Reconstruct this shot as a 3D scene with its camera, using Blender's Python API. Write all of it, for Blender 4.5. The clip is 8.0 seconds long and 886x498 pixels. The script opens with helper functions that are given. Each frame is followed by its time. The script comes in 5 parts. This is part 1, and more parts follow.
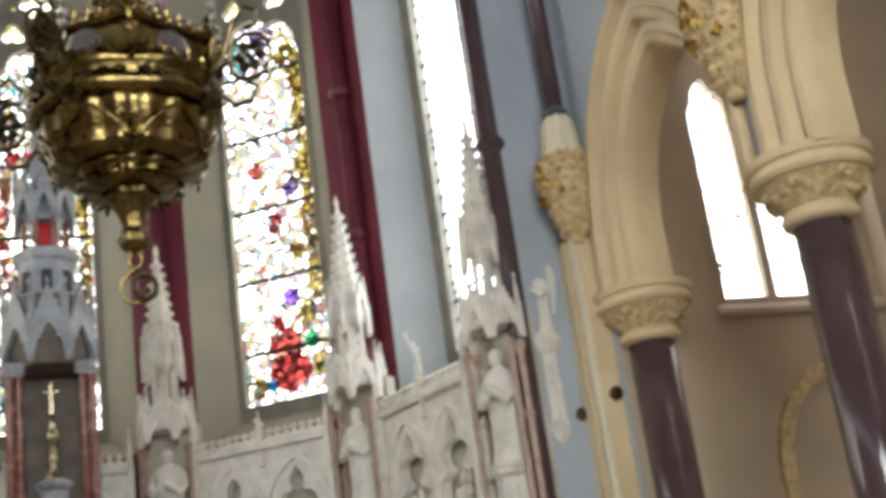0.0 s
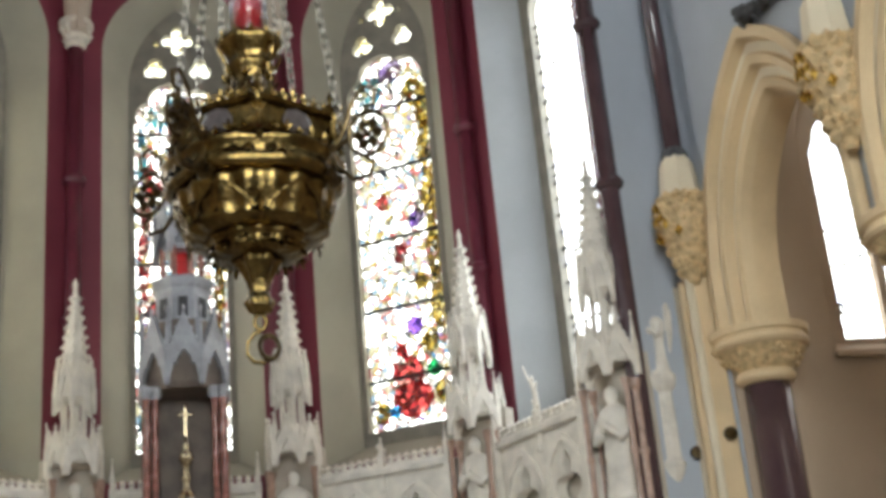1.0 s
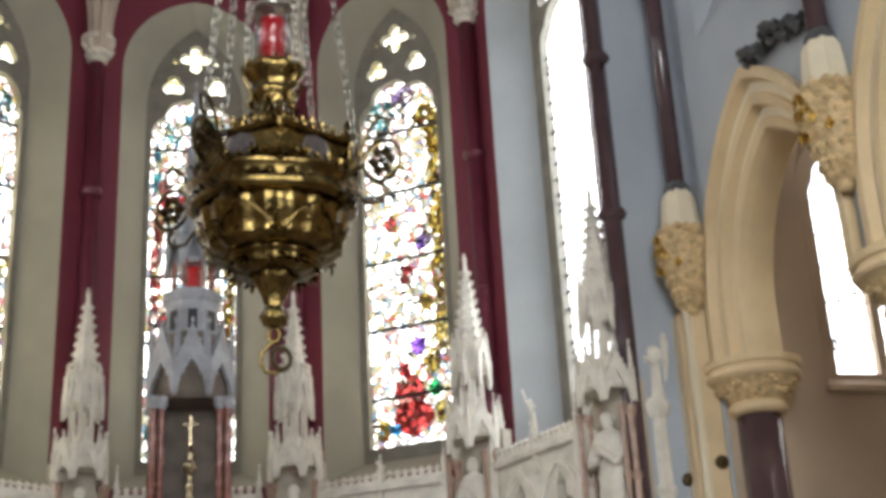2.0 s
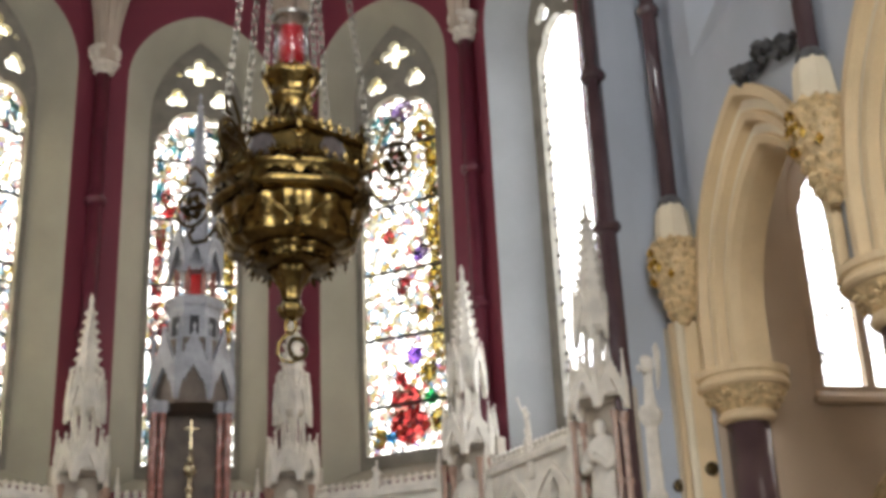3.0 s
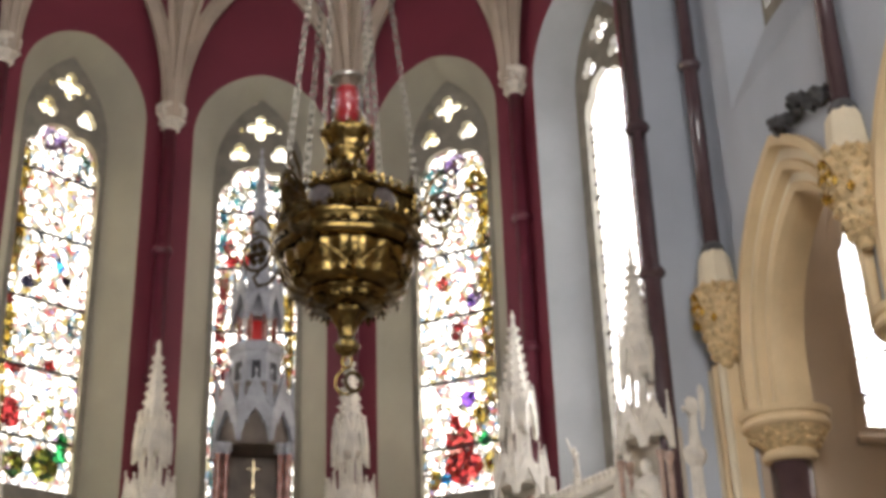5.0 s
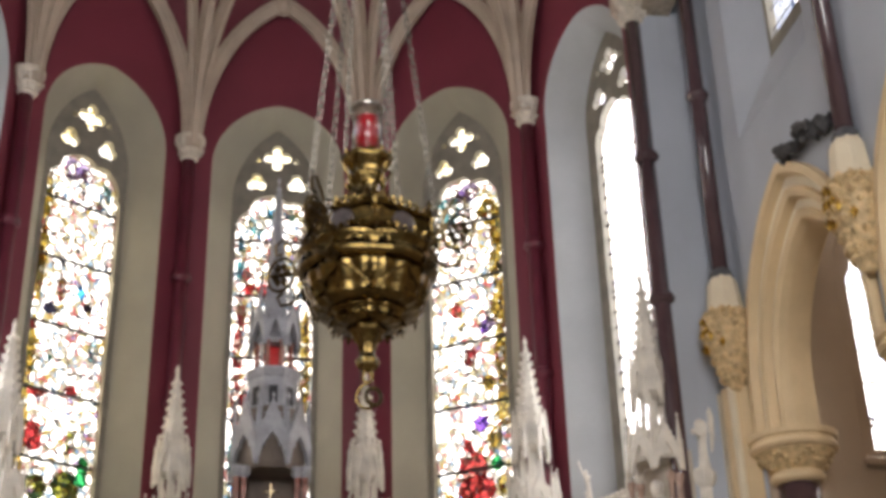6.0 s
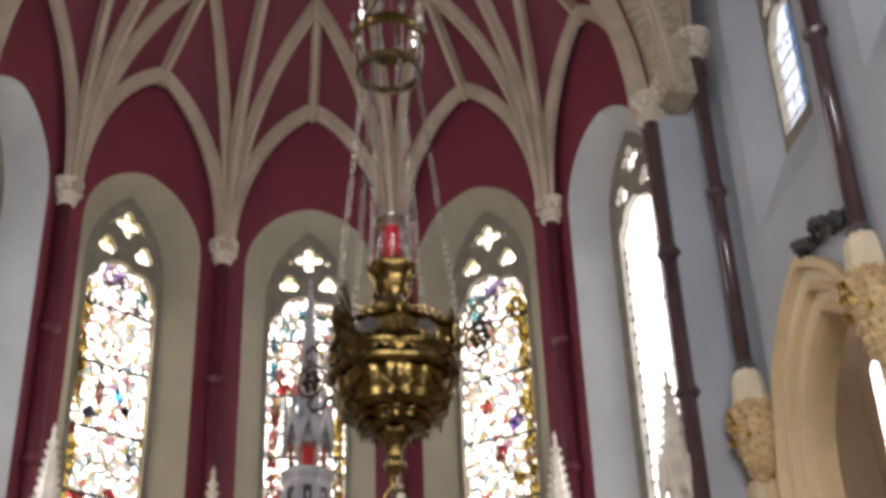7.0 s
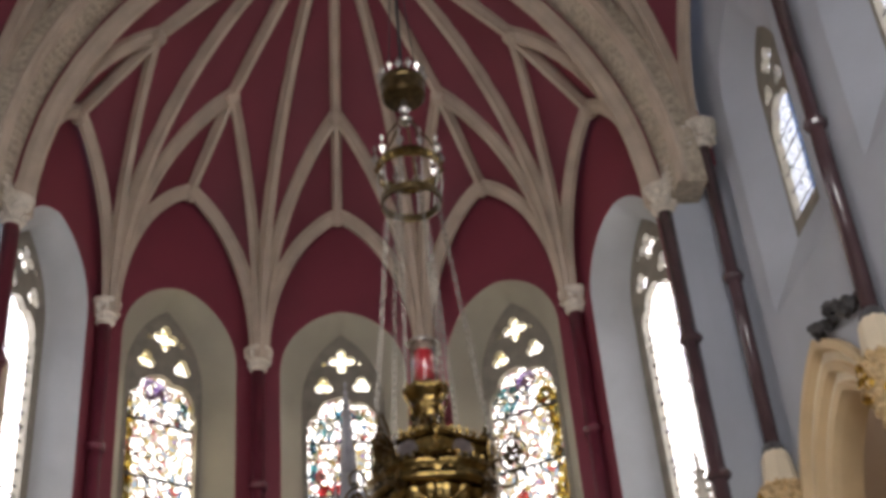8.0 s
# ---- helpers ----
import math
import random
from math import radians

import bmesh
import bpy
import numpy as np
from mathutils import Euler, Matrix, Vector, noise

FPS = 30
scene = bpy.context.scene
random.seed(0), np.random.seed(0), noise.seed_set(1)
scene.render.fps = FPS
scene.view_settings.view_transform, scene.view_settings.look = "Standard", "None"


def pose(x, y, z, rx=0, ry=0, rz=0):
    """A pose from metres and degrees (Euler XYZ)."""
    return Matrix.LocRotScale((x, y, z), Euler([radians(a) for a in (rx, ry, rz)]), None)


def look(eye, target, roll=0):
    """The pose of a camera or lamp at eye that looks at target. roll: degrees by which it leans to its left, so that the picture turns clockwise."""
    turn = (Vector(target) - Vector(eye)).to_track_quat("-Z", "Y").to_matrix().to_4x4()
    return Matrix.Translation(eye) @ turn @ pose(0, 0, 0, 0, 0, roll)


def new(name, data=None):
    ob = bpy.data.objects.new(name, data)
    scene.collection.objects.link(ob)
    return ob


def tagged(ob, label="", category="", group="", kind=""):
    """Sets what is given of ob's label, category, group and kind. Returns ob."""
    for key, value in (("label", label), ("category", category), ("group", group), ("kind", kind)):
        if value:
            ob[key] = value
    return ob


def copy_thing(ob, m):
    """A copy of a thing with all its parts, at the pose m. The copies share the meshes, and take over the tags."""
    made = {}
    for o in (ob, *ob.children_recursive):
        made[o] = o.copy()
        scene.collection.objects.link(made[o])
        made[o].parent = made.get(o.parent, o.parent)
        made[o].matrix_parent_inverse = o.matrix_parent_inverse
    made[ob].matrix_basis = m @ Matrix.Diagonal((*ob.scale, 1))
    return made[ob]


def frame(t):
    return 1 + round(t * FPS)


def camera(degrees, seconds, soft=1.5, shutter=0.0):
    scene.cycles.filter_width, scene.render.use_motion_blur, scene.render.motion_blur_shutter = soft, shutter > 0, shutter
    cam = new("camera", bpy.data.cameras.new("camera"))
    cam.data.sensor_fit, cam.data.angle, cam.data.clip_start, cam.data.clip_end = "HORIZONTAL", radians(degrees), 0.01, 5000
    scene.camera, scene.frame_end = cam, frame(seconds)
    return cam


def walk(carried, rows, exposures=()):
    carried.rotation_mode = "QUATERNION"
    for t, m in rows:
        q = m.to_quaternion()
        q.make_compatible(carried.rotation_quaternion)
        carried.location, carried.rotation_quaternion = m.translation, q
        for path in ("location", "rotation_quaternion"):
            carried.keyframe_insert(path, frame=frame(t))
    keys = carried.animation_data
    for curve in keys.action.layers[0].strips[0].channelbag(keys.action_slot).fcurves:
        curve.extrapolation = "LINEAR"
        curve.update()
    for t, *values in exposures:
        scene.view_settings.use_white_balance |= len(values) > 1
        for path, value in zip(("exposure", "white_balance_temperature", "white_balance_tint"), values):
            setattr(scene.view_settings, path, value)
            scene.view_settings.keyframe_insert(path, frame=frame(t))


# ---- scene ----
cam = camera(37.5, 8.0, soft=4.0, shutter=0.3)
PATH = [
    (0.0, (-0.137, -11.096, 1.606), (1.062, -7.510, 2.911), -8.07),
    (0.5, (-0.168, -11.282, 1.517), (0.741, -7.610, 2.816), -7.36),
    (1.0, (-0.116, -11.519, 1.722), (0.698, -7.853, 3.101), -5.32),
    (2.5, (-0.281, -11.967, 1.480), (0.536, -8.338, 2.949), -2.74),
    (3.0, (-0.357, -12.091, 1.368), (0.470, -8.478, 2.872), -2.60),
    (3.5, (-0.337, -12.198, 1.304), (0.459, -8.536, 2.702), -3.01),
    (4.0, (-0.387, -12.271, 1.180), (0.366, -8.557, 2.458), -1.96),
    (4.5, (-0.380, -12.457, 1.161), (0.309, -8.803, 2.635), -1.86),
    (6.0, (-0.476, -12.883, 0.892), (0.132, -9.335, 2.636), -1.68),
    (6.5, (-0.498, -13.059, 0.867), (0.085, -9.517, 2.631), -1.97),
    (7.0, (-0.460, -13.247, 0.810), (0.036, -9.816, 2.804), -2.19),
    (7.5, (-0.435, -13.415, 0.711), (-0.086, -10.099, 2.920), -2.76),
    (8.0, (-0.537, -13.880, 0.822), (-0.118, -10.559, 3.013), -5.17),
]
walk(cam, [(t, look(eye, target, roll)) for t, eye, target, roll in PATH],
     exposures=[(0.0, 0.18, 6080, 3.0), (1.0, 0.18, 6080, 3.5), (2.5, 0.09, 6220, 7.5), (4.5, 0.10, 6550, 11.0), (6.0, 0.02, 6540, 13.5), (6.5, 0.0, 6520, 14.0), (7.0, -0.03, 6500, 14.0), (8.0, -0.19, 6480, 15.5)])

# ---- sky, sun and the daylight in the windows ----
world = bpy.data.worlds.new("world")
scene.world = world
world.use_nodes = True
_n = world.node_tree.nodes
_sky = _n.new("ShaderNodeTexSky")
_sky.sky_type = 'NISHITA'
_sky.sun_disc = False
_sky.sun_elevation, _sky.sun_rotation = radians(48), radians(110)
world.node_tree.links.new(_sky.outputs[0], _n["Background"].inputs[0])
_n["Background"].inputs[1].default_value = 0.15
_sun = new("sun", bpy.data.lights.new("sun", 'SUN'))
_sun.data.energy, _sun.data.angle, _sun.data.color = 3.0, radians(0.6), (1.0, 0.95, 0.87)
_sun.matrix_world = look((30, -11, 36), (0, 0, 0))


def daylight(name, eye, target, w, h, watts, color=(1, 1, 1)):
    """An area lamp that stands for the sky's light in a window's opening."""
    d = bpy.data.lights.new(name, 'AREA')
    d.shape, d.size, d.size_y, d.energy, d.color = 'RECTANGLE', w, h, watts, color
    ob = new(name, d)
    ob.matrix_world = look(eye, target)
    return ob


# ---- materials ----
def mat(name, color, rough=0.6, metal=0.0, vary=0.12, scale=3.0, bump=0.15, grain=60.0, tint=None, spec=0.5, coat=0.0):
    """A surface with stains at a large scale, grain at a small one, and a fine relief."""
    m = bpy.data.materials.new(name)
    m.use_nodes = True
    nt = m.node_tree
    b = nt.nodes["Principled BSDF"]
    tc = nt.nodes.new("ShaderNodeTexCoord")
    n1, n2 = nt.nodes.new("ShaderNodeTexNoise"), nt.nodes.new("ShaderNodeTexNoise")
    n1.inputs["Scale"].default_value, n1.inputs["Detail"].default_value = scale, 6
    n2.inputs["Scale"].default_value, n2.inputs["Detail"].default_value = grain, 3
    nt.links.new(tc.outputs["Object"], n1.inputs["Vector"])
    nt.links.new(tc.outputs["Object"], n2.inputs["Vector"])
    ramp = nt.nodes.new("ShaderNodeValToRGB")
    dark = tint or tuple(c * (1 - 2.2 * vary) for c in color)
    ramp.color_ramp.elements[0].position, ramp.color_ramp.elements[0].color = 0.3, (*dark, 1)
    ramp.color_ramp.elements[1].position, ramp.color_ramp.elements[1].color = 0.62, (*color, 1)
    mix = nt.nodes.new("ShaderNodeMix")
    mix.data_type, mix.blend_type = 'RGBA', 'OVERLAY'
    mix.inputs["Factor"].default_value = min(1, vary * 1.5)
    nt.links.new(n1.outputs["Fac"], ramp.inputs["Fac"])
    nt.links.new(ramp.outputs["Color"], mix.inputs["A"])
    nt.links.new(n2.outputs["Fac"], mix.inputs["B"])
    nt.links.new(mix.outputs["Result"], b.inputs["Base Color"])
    rr = nt.nodes.new("ShaderNodeMapRange")
    rr.inputs["To Min"].default_value, rr.inputs["To Max"].default_value = max(0.03, rough - 0.1), min(1, rough + 0.12)
    nt.links.new(n1.outputs["Fac"], rr.inputs["Value"])
    nt.links.new(rr.outputs["Result"], b.inputs["Roughness"])
    b.inputs["Metallic"].default_value = metal
    b.inputs["Specular IOR Level"].default_value = spec
    b.inputs["Coat Weight"].default_value = coat
    if bump:
        bp = nt.nodes.new("ShaderNodeBump")
        bp.inputs["Strength"].default_value, bp.inputs["Distance"].default_value = bump, 0.01
        nt.links.new(n2.outputs["Fac"], bp.inputs["Height"])
        nt.links.new(bp.outputs["Normal"], b.inputs["Normal"])
    return m


def glass_mat(name, stops, cells=11.0, lead=0.035, seed=0.0):
    """Leaded glass: a mosaic of coloured panes that lets the daylight through, with dark leads between them."""
    m = bpy.data.materials.new(name)
    m.use_nodes = True
    nt = m.node_tree
    nt.nodes.clear()
    out, tr = nt.nodes.new("ShaderNodeOutputMaterial"), nt.nodes.new("ShaderNodeBsdfTransparent")
    gl, mx = nt.nodes.new("ShaderNodeBsdfGlossy"), nt.nodes.new("ShaderNodeMixShader")
    gl.inputs["Roughness"].default_value, mx.inputs["Fac"].default_value = 0.15, 0.04
    tc = nt.nodes.new("ShaderNodeTexCoord")
    mp = nt.nodes.new("ShaderNodeMapping")
    mp.inputs["Location"].default_value = (seed, seed * 1.7, seed * 0.6)
    warp = nt.nodes.new("ShaderNodeTexNoise")
    warp.inputs["Scale"].default_value = 3.0
    add = nt.nodes.new("ShaderNodeVectorMath")
    add.operation = 'MULTIPLY_ADD'
    add.inputs[1].default_value = (0.12, 0.12, 0.12)
    v1, v2 = nt.nodes.new("ShaderNodeTexVoronoi"), nt.nodes.new("ShaderNodeTexVoronoi")
    v2.feature = 'DISTANCE_TO_EDGE'
    nt.links.new(tc.outputs["Object"], mp.inputs["Vector"])
    nt.links.new(mp.outputs["Vector"], warp.inputs["Vector"])
    nt.links.new(warp.outputs["Color"], add.inputs[0])
    nt.links.new(mp.outputs["Vector"], add.inputs[2])
    for v in (v1, v2):
        v.inputs["Scale"].default_value = cells
        nt.links.new(add.outputs["Vector"], v.inputs["Vector"])
    sep = nt.nodes.new("ShaderNodeSeparateColor")
    nt.links.new(v1.outputs["Color"], sep.inputs["Color"])
    ramp = nt.nodes.new("ShaderNodeValToRGB")
    ramp.color_ramp.interpolation = 'CONSTANT'
    els = ramp.color_ramp.elements
    els[0].position, els[0].color = stops[0][0], (*stops[0][1], 1)
    els[1].position, els[1].color = stops[1][0], (*stops[1][1], 1)
    for p, c in stops[2:]:
        els.new(p).color = (*c, 1)
    nt.links.new(sep.outputs["Red"], ramp.inputs["Fac"])
    edge = nt.nodes.new("ShaderNodeMath")
    edge.operation, edge.inputs[1].default_value = 'GREATER_THAN', lead
    nt.links.new(v2.outputs["Distance"], edge.inputs[0])
    mul = nt.nodes.new("ShaderNodeMix")
    mul.data_type = 'RGBA'
    mul.inputs["A"].default_value = (0.015, 0.012, 0.01, 1)
    nt.links.new(edge.outputs[0], mul.inputs["Factor"])
    nt.links.new(ramp.outputs["Color"], mul.inputs["B"])
    nt.links.new(mul.outputs["Result"], tr.inputs["Color"])
    nt.links.new(tr.outputs[0], mx.inputs[1])
    nt.links.new(gl.outputs[0], mx.inputs[2])
    nt.links.new(mx.outputs[0], out.inputs["Surface"])
    return m


def stain_mat(name, color):
    """One pane of coloured glass, streaked in its depth of colour."""
    m = bpy.data.materials.new(name)
    m.use_nodes = True
    nt = m.node_tree
    nt.nodes.clear()
    out, tr = nt.nodes.new("ShaderNodeOutputMaterial"), nt.nodes.new("ShaderNodeBsdfTransparent")
    tc, no = nt.nodes.new("ShaderNodeTexCoord"), nt.nodes.new("ShaderNodeTexNoise")
    no.inputs["Scale"].default_value, no.inputs["Detail"].default_value = 9.0, 4
    rp = nt.nodes.new("ShaderNodeValToRGB")
    rp.color_ramp.elements[0].position, rp.color_ramp.elements[0].color = 0.36, (*[min(1, c * 0.8) for c in color], 1)
    rp.color_ramp.elements[1].position, rp.color_ramp.elements[1].color = 0.6, (*[min(1, c * 2.2) for c in color], 1)
    nt.links.new(tc.outputs["Object"], no.inputs["Vector"])
    nt.links.new(no.outputs["Fac"], rp.inputs["Fac"])
    nt.links.new(rp.outputs["Color"], tr.inputs["Color"])
    nt.links.new(tr.outputs[0], out.inputs["Surface"])
    return m


MAROON = mat("maroon_paint", (0.185, 0.027, 0.046), 0.6, vary=0.1, scale=0.7, bump=0.08)
VAULT = mat("maroon_vault_paint", (0.17, 0.024, 0.042), 0.65, vary=0.1, scale=0.6, bump=0.08)
# one limewash in two copies: warm and cool window light tinted into the colour
REVEAL = mat("warm_lit_limewash", (0.385, 0.36, 0.285), 0.75, vary=0.07, scale=1.2, bump=0.12)
COOLREVEAL = mat("cool_lit_limewash", (0.43, 0.445, 0.45), 0.75, vary=0.07, scale=1.2, bump=0.12)
PLASTER = mat("grey_blue_plaster", (0.44, 0.475, 0.53), 0.75, vary=0.06, scale=0.8, bump=0.1)
BROWN = mat("tan_plaster", (0.50, 0.39, 0.28), 0.75, vary=0.08, scale=0.8, bump=0.1)
RIB = mat("cream_rib_paint", (0.49, 0.405, 0.32), 0.7, vary=0.1, scale=2.0, bump=0.15)
CREAM = mat("cream_arch_stone", (0.74, 0.57, 0.34), 0.6, vary=0.1, scale=1.6, bump=0.15)
PALE = mat("pale_arch_stone", (0.78, 0.68, 0.50), 0.6, vary=0.08, scale=1.6, bump=0.15)
CARVED = mat("carved_cream_stone", (0.70, 0.52, 0.28), 0.55, vary=0.2, scale=14.0, bump=0.5, grain=40)
CAPSTONE = mat("carved_offwhite_stone", (0.70, 0.64, 0.54), 0.7, vary=0.15, scale=10.0, bump=0.4, grain=50)
BANDSTONE = mat("carved_band_stone", (0.50, 0.43, 0.33), 0.65, vary=0.2, scale=14.0, bump=0.5, grain=40)
MARBLE = mat("dark_brown_marble", (0.085, 0.050, 0.056), 0.17, vary=0.1, scale=4.0, bump=0.0, grain=90, coat=0.3)
SHAFTRED = mat("dark_maroon_shaft", (0.145, 0.024, 0.042), 0.4, vary=0.15, scale=3.0, bump=0.04)
WHITE = mat("white_carved_stone", (0.84, 0.79, 0.70), 0.6, vary=0.12, scale=5.0, bump=0.25, grain=45)
# the white stone made darker, with the shade of the recesses in its colour
RECESS = mat("shaded_recess_stone", (0.60, 0.54, 0.45), 0.7, vary=0.12, scale=4.0, bump=0.2)
GREYM = mat("grey_white_marble", (0.35, 0.355, 0.385), 0.4, vary=0.2, scale=4.0, bump=0.1, grain=30)
REDM = mat("red_marble", (0.34, 0.13, 0.10), 0.25, vary=0.25, scale=9.0, bump=0.03, coat=0.3)
PINKM = mat("pink_brown_marble", (0.50, 0.33, 0.25), 0.3, vary=0.2, scale=9.0, bump=0.03)
NICHE = mat("brown_niche_stone", (0.19, 0.15, 0.12), 0.6, vary=0.2, scale=4.0)
BRASS = mat("aged_brass", (0.25, 0.175, 0.062), 0.16, metal=1.0, vary=0.3, scale=9.0, bump=0.6, grain=38)
DARKBRASS = mat("tarnished_brass", (0.12, 0.085, 0.04), 0.32, metal=1.0, vary=0.25, scale=14.0, bump=0.3)
SILVER = mat("grey_steel", (0.52, 0.50, 0.46), 0.3, metal=1.0, vary=0.2, scale=14.0, bump=0.1)
GOLD = mat("gilding", (0.85, 0.58, 0.14), 0.25, metal=1.0, vary=0.15, scale=20.0, bump=0.4, grain=50)
IRON = mat("dark_iron", (0.05, 0.05, 0.055), 0.5, metal=0.6, vary=0.2, scale=20.0)
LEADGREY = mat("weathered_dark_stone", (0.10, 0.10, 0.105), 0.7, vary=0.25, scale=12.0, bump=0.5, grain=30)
ENAMEL = mat("grey_enamel", (0.09, 0.075, 0.075), 0.35, vary=0.2, scale=18.0)
WAX = mat("cream_wax", (0.82, 0.74, 0.52), 0.5, vary=0.05, scale=6.0, bump=0.05)
TRACERY = mat("grey_tracery_stone", (0.24, 0.22, 0.18), 0.8, vary=0.12, scale=5.0, bump=0.2)
FLOORM = mat("stone_floor_tile", (0.24, 0.20, 0.16), 0.45, vary=0.15, scale=2.0, bump=0.05)
REDCLOTH = mat("red_lamp_cloth", (0.55, 0.02, 0.02), 0.5, vary=0.1, scale=6.0)
PINK = mat("pink_petals", (0.75, 0.28, 0.30), 0.6, vary=0.2, scale=30.0)
PETALW = mat("white_petals", (0.80, 0.78, 0.70), 0.6, vary=0.1, scale=30.0)
LEAF = mat("green_leaves", (0.06, 0.11, 0.035), 0.55, vary=0.3, scale=20.0)
W = (0.92, 0.90, 0.86)
FIGURE = glass_mat("figured_stained_glass", [(0.0, W), (0.15, (0.20, 0.18, 0.11)), (0.27, (0.26, 0.25, 0.22)), (0.35, (0.21, 0.14, 0.125)), (0.45, (0.15, 0.14, 0.115)), (0.50, W), (0.62, (0.05, 0.04, 0.025)), (0.645, (0.18, 0.05, 0.045)), (0.68, (0.12, 0.165, 0.20)),
                                             (0.76, W), (0.83, (0.02, 0.02, 0.022)), (0.85, (0.19, 0.14, 0.035)), (0.90, (0.22, 0.19, 0.17)), (0.965, (0.04, 0.10, 0.16)), (0.98, (0.14, 0.10, 0.19))], 18.0, 0.03)
AMBER = glass_mat("amber_mosaic_glass", [(0.0, (0.26, 0.17, 0.022)), (0.28, (0.30, 0.25, 0.09)), (0.5, (0.14, 0.075, 0.010)), (0.60, (0.28, 0.20, 0.035)), (0.86, W)], 18.0, 0.05, 2.0)
CRIMSON = glass_mat("crimson_mosaic_glass", [(0.0, (0.30, 0.028, 0.030)), (0.4, (0.20, 0.015, 0.018)), (0.55, (0.34, 0.055, 0.05)), (0.86, (0.4, 0.2, 0.17)), (0.95, W)], 15.0, 0.03, 3.0)
AQUA = glass_mat("aqua_mosaic_glass", [(0.0, (0.06, 0.21, 0.23)), (0.30, (0.20, 0.30, 0.32)), (0.55, (0.035, 0.12, 0.20)), (0.68, W)], 15.0, 0.045, 5.0)
LILAC = glass_mat("lilac_mosaic_glass", [(0.0, (0.20, 0.155, 0.27)), (0.35, W), (0.60, (0.10, 0.06, 0.17)), (0.74, (0.27, 0.22, 0.33))], 15.0, 0.045, 6.0)
MOSS = glass_mat("moss_mosaic_glass", [(0.0, (0.055, 0.07, 0.010)), (0.35, (0.22, 0.22, 0.035)), (0.6, (0.014, 0.04, 0.014)), (0.72, (0.30, 0.28, 0.11)), (0.9, W)], 14.0, 0.045, 7.0)
ROSE = glass_mat("rose_mosaic_glass", [(0.0, (0.30, 0.10, 0.09)), (0.35, W), (0.55, (0.26, 0.035, 0.04)), (0.75, (0.3, 0.22, 0.19))], 16.0, 0.04, 8.0)
CLEAR = glass_mat("pale_leaded_glass", [(0.0, W), (0.6, (0.95, 0.93, 0.95)), (0.8, (0.8, 0.8, 0.9))], 9.0, 0.03, 4.0)
CREAMGLASS = glass_mat("cream_leaded_glass", [(0.0, (0.9, 0.86, 0.66)), (0.5, W), (0.75, (0.45, 0.38, 0.18)), (0.88, (0.9, 0.8, 0.5))], 14.0, 0.05, 9.0)
STAIN = {k: stain_mat(k + "_glass", c) for k, c in dict(red=(0.13, 0.006, 0.008), purple=(0.09, 0.04, 0.20), green=(0.015, 0.14, 0.045), blue=(0.03, 0.17, 0.34),
         yellow=(0.22, 0.12, 0.008), cyan=(0.06, 0.26, 0.28), pinkish=(0.28, 0.05, 0.06), dark=(0.02, 0.018, 0.03), olive=(0.05, 0.06, 0.008), orange=(0.22, 0.06, 0.01)).items()}


# ---- mesh helpers ----
def part(name, bm, material, parent=None, label="", smooth=False):
    """One mesh object out of a bmesh, under a thing or a part."""
    bmesh.ops.recalc_face_normals(bm, faces=bm.faces[:])
    if smooth:
        for f in bm.faces:
            f.smooth = True
    me = bpy.data.meshes.new(name)
    bm.to_mesh(me)
    bm.free()
    me.materials.append(material)
    ob = new(name, me)
    if parent is not None:
        ob.parent = parent
    if label:
        tagged(ob, label)
    return ob


def thing(name, m, label, category, group="", kind=""):
    """An Empty at a thing's base, which parents its parts."""
    ob = new(name)
    ob.empty_display_size = 0.1
    ob.matrix_world = m
    return tagged(ob, label, category, group, kind)


def loft(bm, rings, closed=True, caps=False):
    """Joins rings of points, each of the same count."""
    vs = [[bm.verts.new(p) for p in r] for r in rings]
    n = len(rings[0])
    for a, b in zip(vs, vs[1:]):
        for i in range(n if closed else n - 1):
            j = (i + 1) % n
            bm.faces.new((a[i], a[j], b[j], b[i]))
    if caps:
        bm.faces.new(vs[0][::-1])
        bm.faces.new(vs[-1])
    return bm


def lathe(profile, n=24, cx=0.0, cy=0.0, bm=None, lobes=0, depth=0.0, twist=0.0):
    """Turns a profile of (radius, height) round the z axis; lobes make it gadrooned."""
    bm = bm or bmesh.new()
    rings = []
    for r, z in profile:
        ring = []
        for i in range(n):
            a = 2 * math.pi * i / n + twist
            k = r * (1 + depth * math.cos(lobes * a)) if lobes else r
            ring.append((cx + k * math.cos(a), cy + k * math.sin(a), z))
        rings.append(ring)
    return loft(bm, rings, caps=True)


def hoop(profile, n=40):
    """A ring turned round the z axis, open in its middle."""
    bm = bmesh.new()
    rings = [[(r * math.cos(2 * math.pi * i / n), r * math.sin(2 * math.pi * i / n), z) for i in range(n)] for r, z in profile + profile[:1]]
    loft(bm, rings)
    bmesh.ops.remove_doubles(bm, verts=bm.verts[:], dist=1e-6)
    return bm


def box(bm, x0, x1, y0, y1, z0, z1, bevel=0.0):
    if not bevel:
        p = [(x, y, z) for z in (z0, z1) for x, y in ((x0, y0), (x1, y0), (x1, y1), (x0, y1))]
        return loft(bm, [p[:4], p[4:]], caps=True)
    b = bevel
    def ring(e, z):
        x, y, u, v = x0 + e, x1 - e, y0 + e, y1 - e
        return [(x + b, u, z), (y - b, u, z), (y, u + b, z), (y, v - b, z), (y - b, v, z), (x + b, v, z), (x, v - b, z), (x, u + b, z)]
    return loft(bm, [ring(b, z0), ring(0, z0 + b), ring(0, z1 - b), ring(b, z1)], caps=True)


